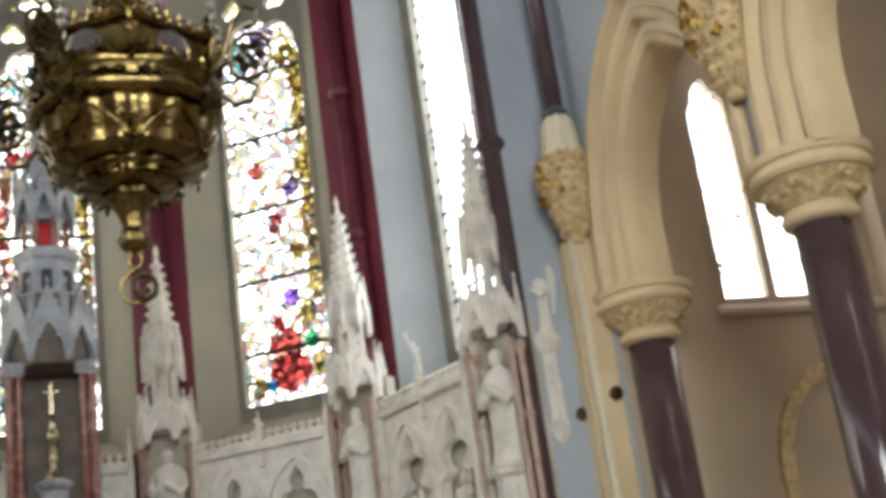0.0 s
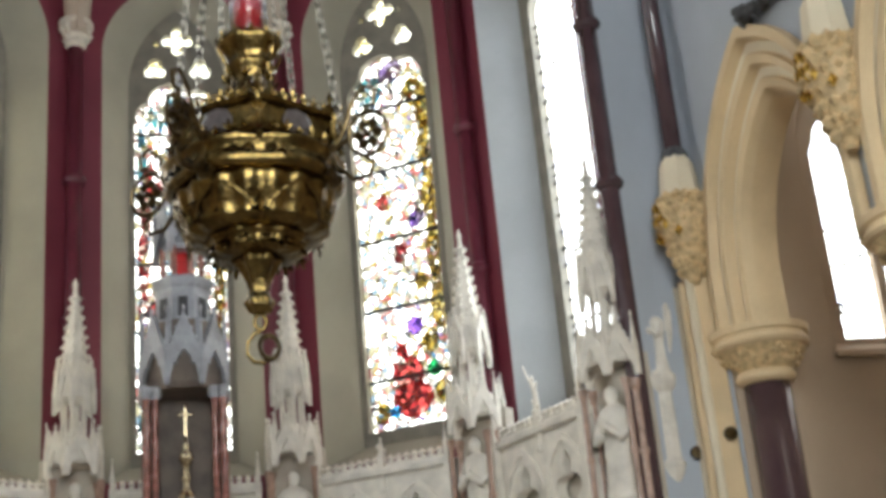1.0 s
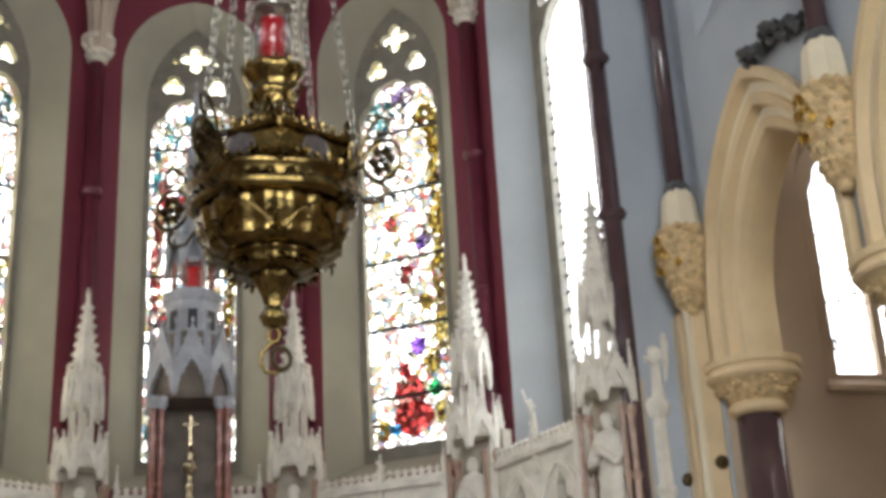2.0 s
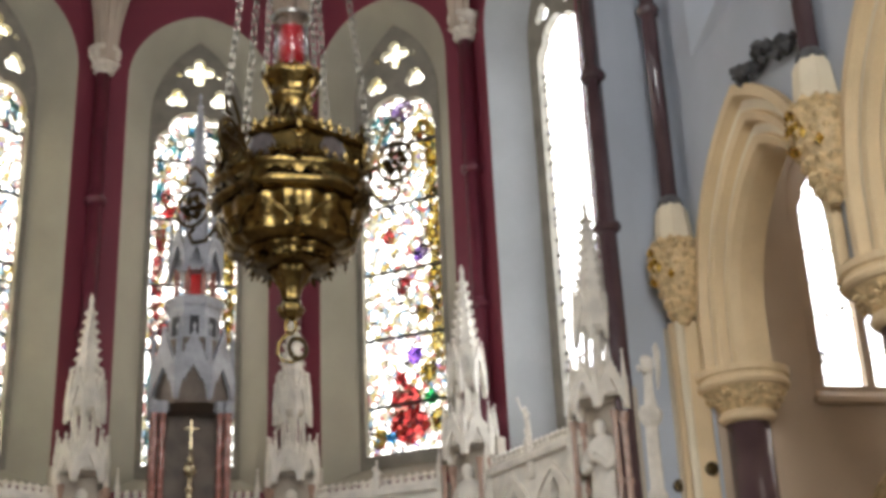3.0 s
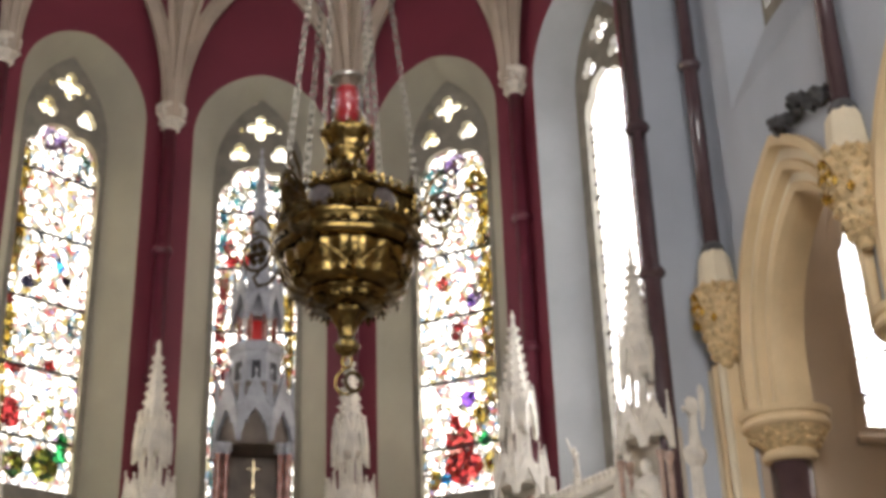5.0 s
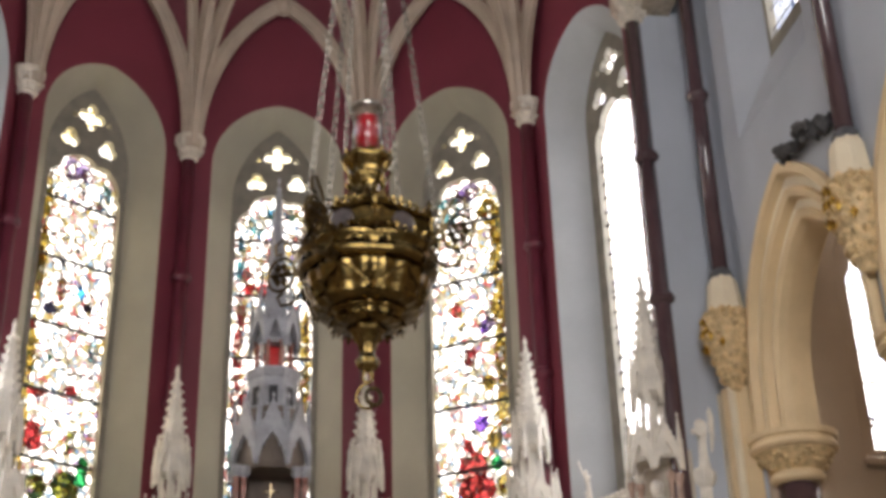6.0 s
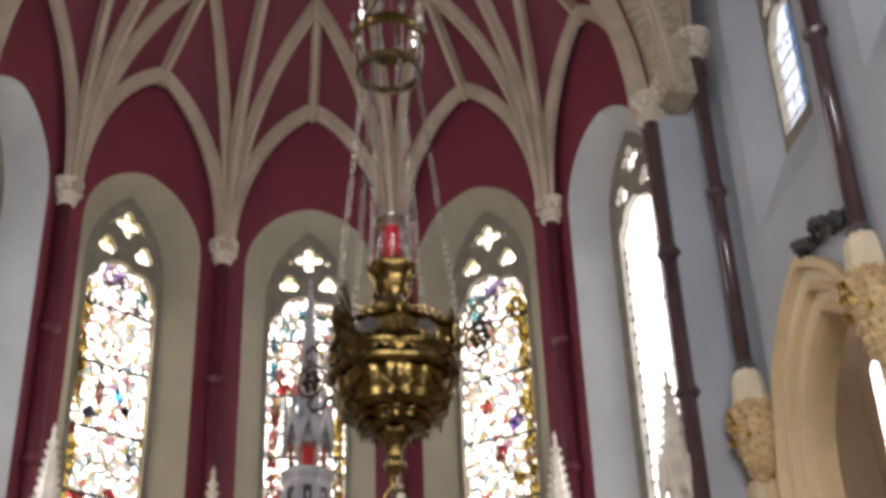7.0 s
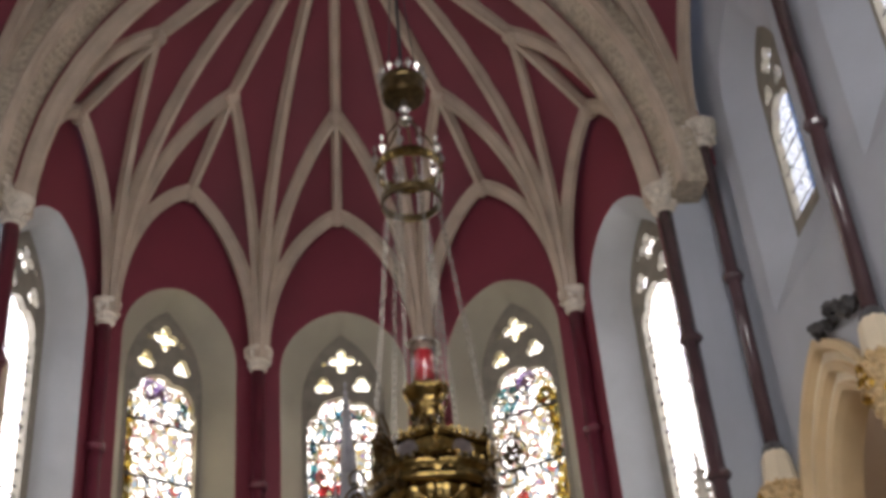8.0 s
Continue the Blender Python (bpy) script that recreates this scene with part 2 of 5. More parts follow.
def sweep(bm, pts, profile, lateral=None, closed_profile=True, caps=True):
    """Carries a profile of (side, depth) along a line of points."""
    pts = [Vector(p) for p in pts]
    rings, side = [], None
    for i, p in enumerate(pts):
        t = (pts[min(i + 1, len(pts) - 1)] - pts[max(i - 1, 0)]).normalized()
        if lateral is not None:
            side = Vector(lateral)
        elif side is None:
            side = t.orthogonal().normalized()
        side = (side - t * side.dot(t)).normalized()
        n = side.cross(t)
        rings.append([p + side * u + n * v for u, v in profile])
    return loft(bm, rings, closed=closed_profile, caps=caps)


def circle(r, n=8):
    return [(r * math.cos(2 * math.pi * i / n), r * math.sin(2 * math.pi * i / n)) for i in range(n)]


def arch(hw, z0, spring, apex, n=10):
    """A pointed arch's outline as (s, z), from its lower left foot over the apex to the lower right one."""
    h = apex - spring
    c = (hw * hw - h * h) / (2 * hw)
    r = hw - c
    end = math.atan2(h, -c)
    half = [(c + r * math.cos(end * i / n), spring + r * math.sin(end * i / n)) for i in range(n + 1)]
    half[-1] = (0.0, apex)
    right = [(hw, z0)] + half
    return [(-s, z) for s, z in right] + right[::-1][1:]


def spot(ang, d, s, z):
    """The point d metres out on the side of the apse that looks to ang degrees, s metres along it."""
    a = radians(ang)
    return Vector((d * math.sin(a) + s * math.cos(a), d * math.cos(a) - s * math.sin(a), z))


def plate(name, outline, holes, depth, material, parent, m, label=""):
    """A flat plate of some depth with holes cut through it, in its own x and z."""
    cu = bpy.data.curves.new(name, 'CURVE')
    cu.dimensions, cu.fill_mode, cu.extrude = '2D', 'BOTH', depth / 2
    for loop in [outline, *holes]:
        sp = cu.splines.new('POLY')
        sp.points.add(len(loop) - 1)
        for q, (s, z) in zip(sp.points, loop):
            q.co = (s, z, 0, 1)
        sp.use_cyclic_u = True
    tmp = bpy.data.objects.new(name, cu)
    scene.collection.objects.link(tmp)
    bpy.context.view_layer.update()
    me = bpy.data.meshes.new_from_object(tmp)
    bpy.data.objects.remove(tmp)
    bpy.data.curves.remove(cu)
    me.materials.clear()
    me.materials.append(material)
    ob = new(name, me)
    ob.parent = parent
    ob.matrix_world = m @ pose(0, 0, 0, 90, 0, 0)
    return tagged(ob, label) if label else ob


def foil(cx, cz, r, lobes, k=0.55, n=8, turn=90):
    """A foiled opening: overlapping round lobes about a centre."""
    out = []
    for j in range(lobes * n):
        a = 2 * math.pi * j / (lobes * n)
        b = (a * lobes) % (2 * math.pi)
        rr = r * (k + (1 - k) * abs(math.cos(b / 2)) ** 0.8)
        t = a + radians(turn)
        out.append((cx + rr * math.cos(t), cz + rr * math.sin(t)))
    return out


def cusped(hw, z0, spring, apex, cusp=0.16):
    """The outline of a light with a five-lobed head."""
    base = arch(hw, z0, spring, apex, 14)
    out = []
    for i, (s, z) in enumerate(base):
        if z > spring:
            u = (i - 1) / (len(base) - 3)
            q = 1 - cusp * (1 - abs(math.cos(math.pi * 5 * u * 0.5 * 2 / 2))) ** 2
            c = (0, spring - hw * 0.1)
            s, z = c[0] + (s - c[0]) * q, c[1] + (z - c[1]) * q
        out.append((s, z))
    return out


def facing(ang, d, z=0.0):
    """The pose of a thing that stands on a side of the apse and looks at its middle: its x runs along the side, its y outwards."""
    p = spot(ang, d, 0, z)
    return pose(p.x, p.y, p.z, 0, 0, -ang)


# ---- floor, walls and vault ----
R = 4.207                    # from the apse's middle to its shafts
DA, DG = 4.10, 4.58          # to its wall and to its glass
ZC, ZB, ZT = 10.60, 13.36, 16.55   # capitals, bosses over the windows, crown of the vault
SIDES = (-72, -36, 0, 36, 72)
CORNERS = (-90, -54, -18, 18, 54, 90)
ZN = -0.72                   # the nave's floor, four steps below the choir's
XW = 4.97                    # side walls of the choir
SH = (-0.40, -3.42, -6.50, -9.70, -12.80, -15.90)   # the wall shafts along it

bm = bmesh.new()
box(bm, -11, 11, -18, 7, ZN - 0.3, ZN)
tagged(part("floor", bm, FLOORM), "tiled stone church floor", "floor", kind="structure")
# the raised floor of the choir, with four steps down to the nave
bm = bmesh.new()
box(bm, -11, 11, -9.85, 7, ZN, 0)
for k in range(3):
    box(bm, -11, 11, -9.85 - 0.36 * (k + 1), -9.85 - 0.36 * k, ZN, -0.18 * (k + 1))
tagged(part("floor_choir", bm, FLOORM), "raised stone choir floor with steps", "floor", kind="structure")


def wall_with_arch(name, m, s0, s1, z0, z1, outer, inner, thick, back, face_mat, reveal_mat, label, inner_at):
    """A wall with a splayed arched opening through it; its x runs along the wall and its y outwards."""
    th = thing(name, m, label, "wall", kind="structure")
    bm = bmesh.new()
    n = len(outer)
    top = [(s0 + (s1 - s0) * i / (n - 3), z1) for i in range(n - 2)]
    frame_ = [(s0, outer[0][1])] + top + [(s1, outer[0][1])]
    for y, op in ((0, outer), (back, inner)):
        fr = frame_
        a = [bm.verts.new((s, y, z)) for s, z in fr]
        b = [bm.verts.new((s, y, z)) for s, z in op]
        for i in range(n - 1):
            bm.faces.new((a[i], a[i + 1], b[i + 1], b[i]))
        lo = [bm.verts.new((s, y, z0)) for s in (s0, s1)]
        bm.faces.new([lo[0], a[0]] + [b[0], b[-1]] + [a[-1], lo[1]])
    for (p, q) in (((s0, z0), (s0, z1)), ((s0, z1), (s1, z1)), ((s1, z1), (s1, z0))):
        bm.faces.new([bm.verts.new(v) for v in ((p[0], 0, p[1]), (q[0], 0, q[1]), (q[0], back, q[1]), (p[0], back, p[1]))])
    part("wall_face", bm, face_mat, th)
    bm = bmesh.new()
    e = 0.004
    loft(bm, [[(s, -e, z) for s, z in outer], [(s, inner_at, z) for s, z in inner]], closed=False)
    part("window_reveal", bm, reveal_mat, th, smooth=True)
    bm = bmesh.new()
    loft(bm, [[(s, inner_at, z) for s, z in inner], [(s, back + e, z) for s, z in inner]], closed=True)
    part("window_rebate", bm, reveal_mat, th)
    bm = bmesh.new()
    (a0, z0_), (a1_, _z) = outer[0], outer[-1]
    (b0, z1_), (b1_, _z) = inner[0], inner[-1]
    bm.faces.new([bm.verts.new(v) for v in ((a0, -e, z0_), (a1_, -e, z0_), (b1_, inner_at, z1_), (b0, inner_at, z1_))])
    part("window_slope", bm, reveal_mat, th)
    return th


OUTER, INNER = arch(0.97, 4.75, 10.45, 11.52, 12), arch(0.63, 5.02, 10.10, 11.35, 12)
GLASS_OUT = arch(0.67, 4.98, 10.10, 11.40, 12)
LIGHT = cusped(0.575, 5.18, 9.66, 10.24)
HOLES = [LIGHT, foil(-0.30, 10.44, 0.155, 3, 0.6), foil(0.30, 10.44, 0.155, 3, 0.6), foil(0.0, 10.88, 0.215, 4, 0.42),
         foil(-0.28, 10.83, 0.05, 3, 0.6), foil(0.28, 10.83, 0.05, 3, 0.6)]
half = DA * math.tan(radians(18))
# coloured pieces that stand out in the windows: (along, height, width, tall, colour)
PIECES = {
    -36: [(-0.22, 5.45, 0.34, 0.34, "olive"), (0.22, 5.5, 0.5, 0.55, "olive"), (0.42, 5.75, 0.2, 0.5, "green"), (-0.31, 6.1, 0.30, 0.42, "red"), (-0.34, 6.68, 0.3, 0.18, "red"), (0.15, 6.80, 0.22, 0.16, "red"),
          (0.15, 8.2, 0.14, 0.28, "blue"), (0.28, 8.0, 0.2, 0.14, "dark"), (-0.28, 7.87, 0.22, 0.20, "dark"), (-0.21, 7.23, 0.12, 0.22, "cyan"), (-0.49, 9.0, 0.14, 0.28, "pinkish"), (-0.49, 7.58, 0.12, 0.2, "pinkish"), (0.38, 9.75, 0.24, 0.5, "cyan"),
          (-0.08, 10.0, 0.5, 0.4, "lilac"), (-0.14, 8.2, 0.16, 0.5, "pinkish"), (0.42, 7.4, 0.2, 0.4, "cyan"), (0.2, 6.1, 0.12, 0.4, "olive")]
         + [(-0.49, z, 0.19, 0.95, "yellow") for z in (5.6, 6.3, 7.1, 8.3, 8.7, 9.4)],
    0: [(-0.42, 5.75, 0.22, 0.7, "blue"), (-0.30, 6.3, 0.16, 0.4, "cyan"), (-0.38, 7.05, 0.14, 0.3, "red"), (-0.25, 8.7, 0.4, 0.26, "red"), (-0.4, 8.95, 0.14, 0.4, "pinkish"), (-0.28, 9.75, 0.34, 0.36, "cyan"), (0.1, 9.95, 0.5, 0.3, "cyan"),
        (0.42, 6.9, 0.18, 0.3, "red"), (0.44, 9.2, 0.14, 0.6, "cyan"), (-0.1, 9.2, 0.2, 0.14, "pinkish"), (-0.44, 8.3, 0.16, 0.6, "pinkish"), (0.4, 5.6, 0.22, 0.4, "pinkish"), (-0.40, 5.35, 0.3, 0.2, "lilac"), (-0.2, 7.9, 0.3, 0.3, "pinkish")]
       + [(-0.49, z, 0.18, 0.8, "cyan") for z in (5.5, 6.2, 9.2)] + [(0.48, z, 0.18, 0.9, "yellow") for z in (6.4, 7.2, 8.0)] + [(-0.48, z, 0.18, 0.9, "pinkish") for z in (6.9, 7.7)],
    36: [(0.0, 5.50, 0.66, 0.55, "red"), (-0.02, 5.85, 0.44, 0.55, "red"), (-0.10, 6.12, 0.22, 0.3, "red"), (0.32, 5.85, 0.2, 0.26, "green"), (0.12, 6.43, 0.26, 0.30, "purple"), (0.27, 7.86, 0.24, 0.24, "lilac"), (0.22, 7.78, 0.14, 0.16, "purple"), (-0.20, 8.15, 0.20, 0.26, "red"), (-0.02, 7.42, 0.28, 0.34, "pinkish"),
         (0.16, 8.48, 0.10, 0.18, "cyan"), (0.02, 10.0, 0.42, 0.4, "lilac"), (-0.32, 9.75, 0.46, 0.6, "cyan"), (0.34, 9.62, 0.42, 0.5, "yellow"), (-0.42, 5.42, 0.24, 0.3, "yellow"), (-0.25, 5.40, 0.18, 0.2, "blue"), (0.42, 5.55, 0.24, 0.4, "orange"), (0.30, 6.2, 0.3, 0.4, "yellow"), (0.25, 7.0, 0.24, 0.3, "yellow")]
        + [(0.46, z, 0.26, 0.95, "yellow") for z in (6.7, 7.4, 8.1, 8.8, 9.3)],
}
rng = random.Random(5)
SKYGLOW = bpy.data.materials.new("bright_sky")
SKYGLOW.use_nodes = True
SKYGLOW.node_tree.nodes.clear()
_e = SKYGLOW.node_tree.nodes.new("ShaderNodeEmission")
_e.inputs[0].default_value, _e.inputs[1].default_value = (1.0, 0.98, 0.96, 1), 5.2
SKYGLOW.node_tree.links.new(_e.outputs[0], SKYGLOW.node_tree.nodes.new("ShaderNodeOutputMaterial").inputs["Surface"])


def sky_board(at, to, w, h):
    """A plain backdrop of bright sky outside a window."""
    bm = bmesh.new()
    bm.faces.new([bm.verts.new(p) for p in ((-w / 2, -h / 2, 0), (w / 2, -h / 2, 0), (w / 2, h / 2, 0), (-w / 2, h / 2, 0))])
    ob = part("backdrop", bm, SKYGLOW)
    ob.matrix_world = look(at, to)
    return tagged(ob, "bright white sky outside the window", "sky", kind="structure")



def pane_outline(z0, z1, outline):
    """The part of a light's outline between two heights, as a polygon."""
    pts = []
    for (s, z), (s2, z2) in zip(outline, outline[1:] + outline[:1]):
        a, b = z0 <= z <= z1, z0 <= z2 <= z1
        if a:
            pts.append((s, z))
        for h in ((z0, z1) if z2 > z else (z1, z0)):
            if (z - h) * (z2 - h) < 0:
                k = (h - z) / (z2 - z)
                pts.append((s + (s2 - s) * k, h))
    return pts


MOSAIC = {"pinkish": ROSE, "orange": AMBER, "red": CRIMSON, "yellow": AMBER, "cyan": AQUA, "olive": MOSS, "lilac": LILAC}


def leaded_window(name, m, outline, holes, glass, bars, label, pieces=()):
    """A window: a plate of tracery, a pane between each two saddle bars, and coloured pieces leaded in."""
    th = thing(name, m, label, "window", kind="structure")
    plate("tracery", outline, holes, 0.12, TRACERY, th, m @ pose(0, DG - DA + 0.03, 0), "grey stone window tracery")
    y = DG - DA + 0.07
    for lo, hi in zip(bars, bars[1:]):
        bm = bmesh.new()
        pts = pane_outline(lo, hi, holes[0])
        bm.faces.new([bm.verts.new((s, y, z)) for s, z in pts])
        part("pane", bm, glass, th)
    for h in holes[1:]:
        bm = bmesh.new()
        bm.faces.new([bm.verts.new((s, y, z)) for s, z in h])
        part("pane", bm, CREAMGLASS if glass == FIGURE else CLEAR, th)
    for z in bars[1:-1]:
        bm = bmesh.new()
        sweep(bm, [(-0.56, y - 0.02, z), (0.56, y - 0.02, z)], circle(0.025 if glass == FIGURE else 0.011, 6), lateral=(0, 1, 0))
        part("saddle_bar", bm, IRON, th)
    # bars cut to their ends, to imitate glare that swallows the middles
    if glass == CLEAR:
        for i in range(22):
            for sx in (-1, 1):
                bm = bmesh.new()
                z = 5.3 + 0.205 * i
                sweep(bm, [(sx * 0.47, y - 0.02, z), (sx * 0.405, y - 0.02, z)], circle(0.016, 5), lateral=(0, 1, 0))
                part("glare_cut_bar", bm, IRON, th)
    for s, z, w, h, col in pieces:
        bm = bmesh.new()
        k = rng.randint(7, 10)
        ring = []
        for i in range(k):
            a = 2 * math.pi * i / k
            q = rng.uniform(0.38, 0.56)
            ring.append((max(-0.55, min(0.55, s + w * q * math.cos(a))), y - 0.006, z + h * q * math.sin(a)))
        bm.faces.new([bm.verts.new(p) for p in ring])
        part("glass_piece", bm, MOSAIC.get(col) or STAIN[col], th)
    return th


for i, ang in enumerate(SIDES):
    m = facing(ang, DA)
    # the outer two reveals take the copy with cool light in its colour
    wall_with_arch("wall_apse_%d" % (i + 1), m, -half, half, 0, 14.2, OUTER, INNER, 0.6, 0.62, MAROON, REVEAL if abs(ang) < 50 else COOLREVEAL, "maroon painted apse wall with a splayed window", DG - DA)
    bars = [5.0, 5.81, 6.72, 7.64, 8.60, 9.48, 10.4]
    figured = abs(ang) < 50
    leaded_window("window_%d" % (i + 1), m, GLASS_OUT, HOLES if figured else [cusped(0.47, 5.14, 9.75, 10.30)] + HOLES[1:], FIGURE if figured else CLEAR, bars,
                  "tall pointed stained glass window with stone tracery" if figured else "tall pointed pale leaded window, very bright", PIECES.get(ang, ()))
    sky_board(spot(ang, DG + 0.72, 0, 8.6), spot(ang, 0, 0, 8.6), 3.1, 8.6)
    p, q = spot(ang, DG + 0.55, 0, 8.2), spot(ang, 0, 0, 8.2)
    daylight("window_daylight", p, q, 1.7, 7.2, {-36: 300, 0: 225, 36: 225}.get(ang, 225), {-36: (1.0, 0.86, 0.48), 0: (1.0, 0.93, 0.72), 36: (1.0, 0.94, 0.76)}.get(ang, (0.96, 0.98, 1.0)))


def rib_line(a, b, n=14, lift=66):
    """A rib's arc from a capital at a up to a boss at b: upright at its foot."""
    a, b = Vector(a), Vector(b)
    t = radians(lift)
    run, rise = Vector((b.x - a.x, b.y - a.y, 0)), b.z - a.z
    return [a + run * ((1 - math.cos(t * k / n)) / (1 - math.cos(t))) + Vector((0, 0, rise * math.sin(t * k / n) / math.sin(t))) for k in range(n + 1)]


def straight(a, b, n=6):
    a, b = Vector(a), Vector(b)
    return [a.lerp(b, k / n) for k in range(n + 1)]


RIBPROF = [(-0.085, 0.06), (-0.085, -0.03), (-0.045, -0.10), (-0.035, -0.155), (0.035, -0.155), (0.045, -0.10), (0.085, -0.03), (0.085, 0.06)]
webs, ribs = bmesh.new(), bmesh.new()


def add_rib(line, width=1.0):
    a, b = line[0], line[-1]
    flat = Vector((b.x - a.x, b.y - a.y, 0)).normalized()
    side = Vector((0, 0, 1)).cross(flat)
    # the depth of the profile points down, into the room
    prof = [(u * width, v * width) for u, v in RIBPROF]
    if side.cross((b - a).normalized()).z < 0:
        side = -side
    sweep(ribs, line, prof, lateral=side)


def web(l1, l2):
    up = Vector((0, 0, 0.05))
    loft(webs, [[p + up for p in l1], [q + up for q in l2]], closed=False)


def vault_side(a, b, wallboss, upper, crown):
    """One cell of the star vault: from two capitals to the boss over the window, the boss behind it and the crown."""
    for c in (a, b):
        l1, l2, l3 = rib_line(c, crown), rib_line(c, upper, lift=62), rib_line(c, wallboss, lift=70)
        add_rib(l2)
        add_rib(l3)
        web(l1, l2)
        web(l2, l3)
    add_rib(straight(wallboss, upper))
    add_rib(straight(upper, crown))
    for p in (wallboss, upper):
        p = Vector(p)
        lathe([(0.02, p.z - 0.26), (0.09, p.z - 0.22), (0.14, p.z - 0.13), (0.12, p.z - 0.02)], 10, p.x, p.y, bm=ribs)


crown = Vector((0, 0.15, ZT))
foot = {c: spot(c, R - 0.06, 0, ZC) for c in CORNERS}
for ang, (c0, c1) in zip(SIDES, zip(CORNERS, CORNERS[1:])):
    wb = spot(ang, DA - 0.12, 0, ZB)
    up = spot(ang, 2.80, 0, 0)
    up.z = 14.53
    vault_side(foot[c0], foot[c1], wb, up, crown)
for c in CORNERS:
    add_rib(rib_line(foot[c], crown), 1.15)
# choir vault, bay by bay
for y0, y1 in zip(SH, SH[1:]):
    ym = (y0 + y1) / 2
    top = Vector((0, ym, ZT + 0.35))
    for sx in (-1, 1):
        a, b = Vector((sx * 4.7, y0, 11.35)), Vector((sx * 4.7, y1, 11.35))
        wb, up = Vector((sx * 4.8, ym, 14.0)), Vector((sx * 2.6, ym, 15.5))
        vault_side(a, b, wb, up, top)
        for c, yy in ((a, y0), (b, y1)):
            l1, l2 = rib_line(c, top), rib_line(c, Vector((0, yy, ZT + 0.3)))
            add_rib(l1)
            web(l1, l2)
            if yy < -1:
                add_rib(l2, 1.3)
# the carved arch before the apse
bm = bmesh.new()
for sx in (-1, 1):
    web(rib_line((sx * 4.32, -0.40, ZC), (0, -0.40, ZT + 0.40)), rib_line((sx * 4.9, SH[0] - 0.02, 10.9), (0, SH[0] - 0.02, ZT + 0.5)))
    web(rib_line((sx * 4.32, 0.0, ZC), (0, 0.0, ZT + 0.36)), rib_line(foot[90 * sx], crown))
line = rib_line((4.34, -0.2, ZC), (0, -0.2, ZT + 0.32), 22)
line = [Vector((-p.x, p.y, p.z)) for p in line] + line[::-1][1:]
prof = [(-0.34, 0.0), (-0.34, -0.05), (0.22, -0.05), (0.22, 0.0), (0.22, 0.35), (-0.34, 0.35)]
rings = []
for k, p in enumerate(line):
    t = (line[min(k + 1, len(line) - 1)] - line[max(k - 1, 0)]).normalized()
    n = Vector((-t.z, 0, t.x))
    rings.append([p + Vector((0, u, 0)) + n * (v) for u, v in prof])
loft(bm, rings, caps=True)
CHANCEL = thing("chancel_arch", pose(0, -0.2, 0), "cream pointed arch with a carved foliage band", "arch", kind="structure")
o = part("carved_band", bm, BANDSTONE, CHANCEL)
o.matrix_parent_inverse = CHANCEL.matrix_world.inverted()
for yy, r in ((-0.56, 0.08), (0.04, 0.07), (-0.69, 0.055)):
    bm = bmesh.new()
    rr = []
    for k, p in enumerate(line):
        t = (line[min(k + 1, len(line) - 1)] - line[max(k - 1, 0)]).normalized()
        n = Vector((-t.z, 0, t.x))
        rr.append([Vector((p.x, yy, p.z)) + Vector((0, u, 0)) + n * v for u, v in circle(r, 8)])
    loft(bm, rr, caps=True)
    o = part("moulding", bm, RIB, CHANCEL, smooth=True)
    o.matrix_parent_inverse = CHANCEL.matrix_world.inverted()
# small raised leaves along the band
leaves = bmesh.new()
for k in range(len(line) - 1):
    for j in range(3):
        for u in (-0.25, -0.125, 0.0, 0.125):
            p = line[k].lerp(line[k + 1], (j + 0.5 * (u in (0.0, -0.25))) / 3)
            t = (line[k + 1] - line[k]).normalized()
            n = Vector((-t.z, 0, t.x))
            c = p + Vector((0, u, 0)) - n * 0.05
            ring = [c + t * (0.06 * math.cos(a)) + Vector((0, 0.045 * math.sin(a), 0)) for a in [i * math.pi / 3 for i in range(6)]]
            tip = leaves.verts.new(c - n * 0.035)
            vs = [leaves.verts.new(q) for q in ring]
            for i in range(6):
                leaves.faces.new((vs[i], vs[(i + 1) % 6], tip))
o = part("carved_leaves", leaves, BANDSTONE, CHANCEL)
o["kind"] = "stuff"
o.matrix_parent_inverse = CHANCEL.matrix_world.inverted()

tagged(part("ceiling", webs, VAULT, smooth=True), "maroon painted vault between cream ribs", "ceiling", kind="structure")
tagged(part("ceiling_ribs", ribs, RIB), "cream painted star vault ribs and bosses", "vault ribs", kind="structure")

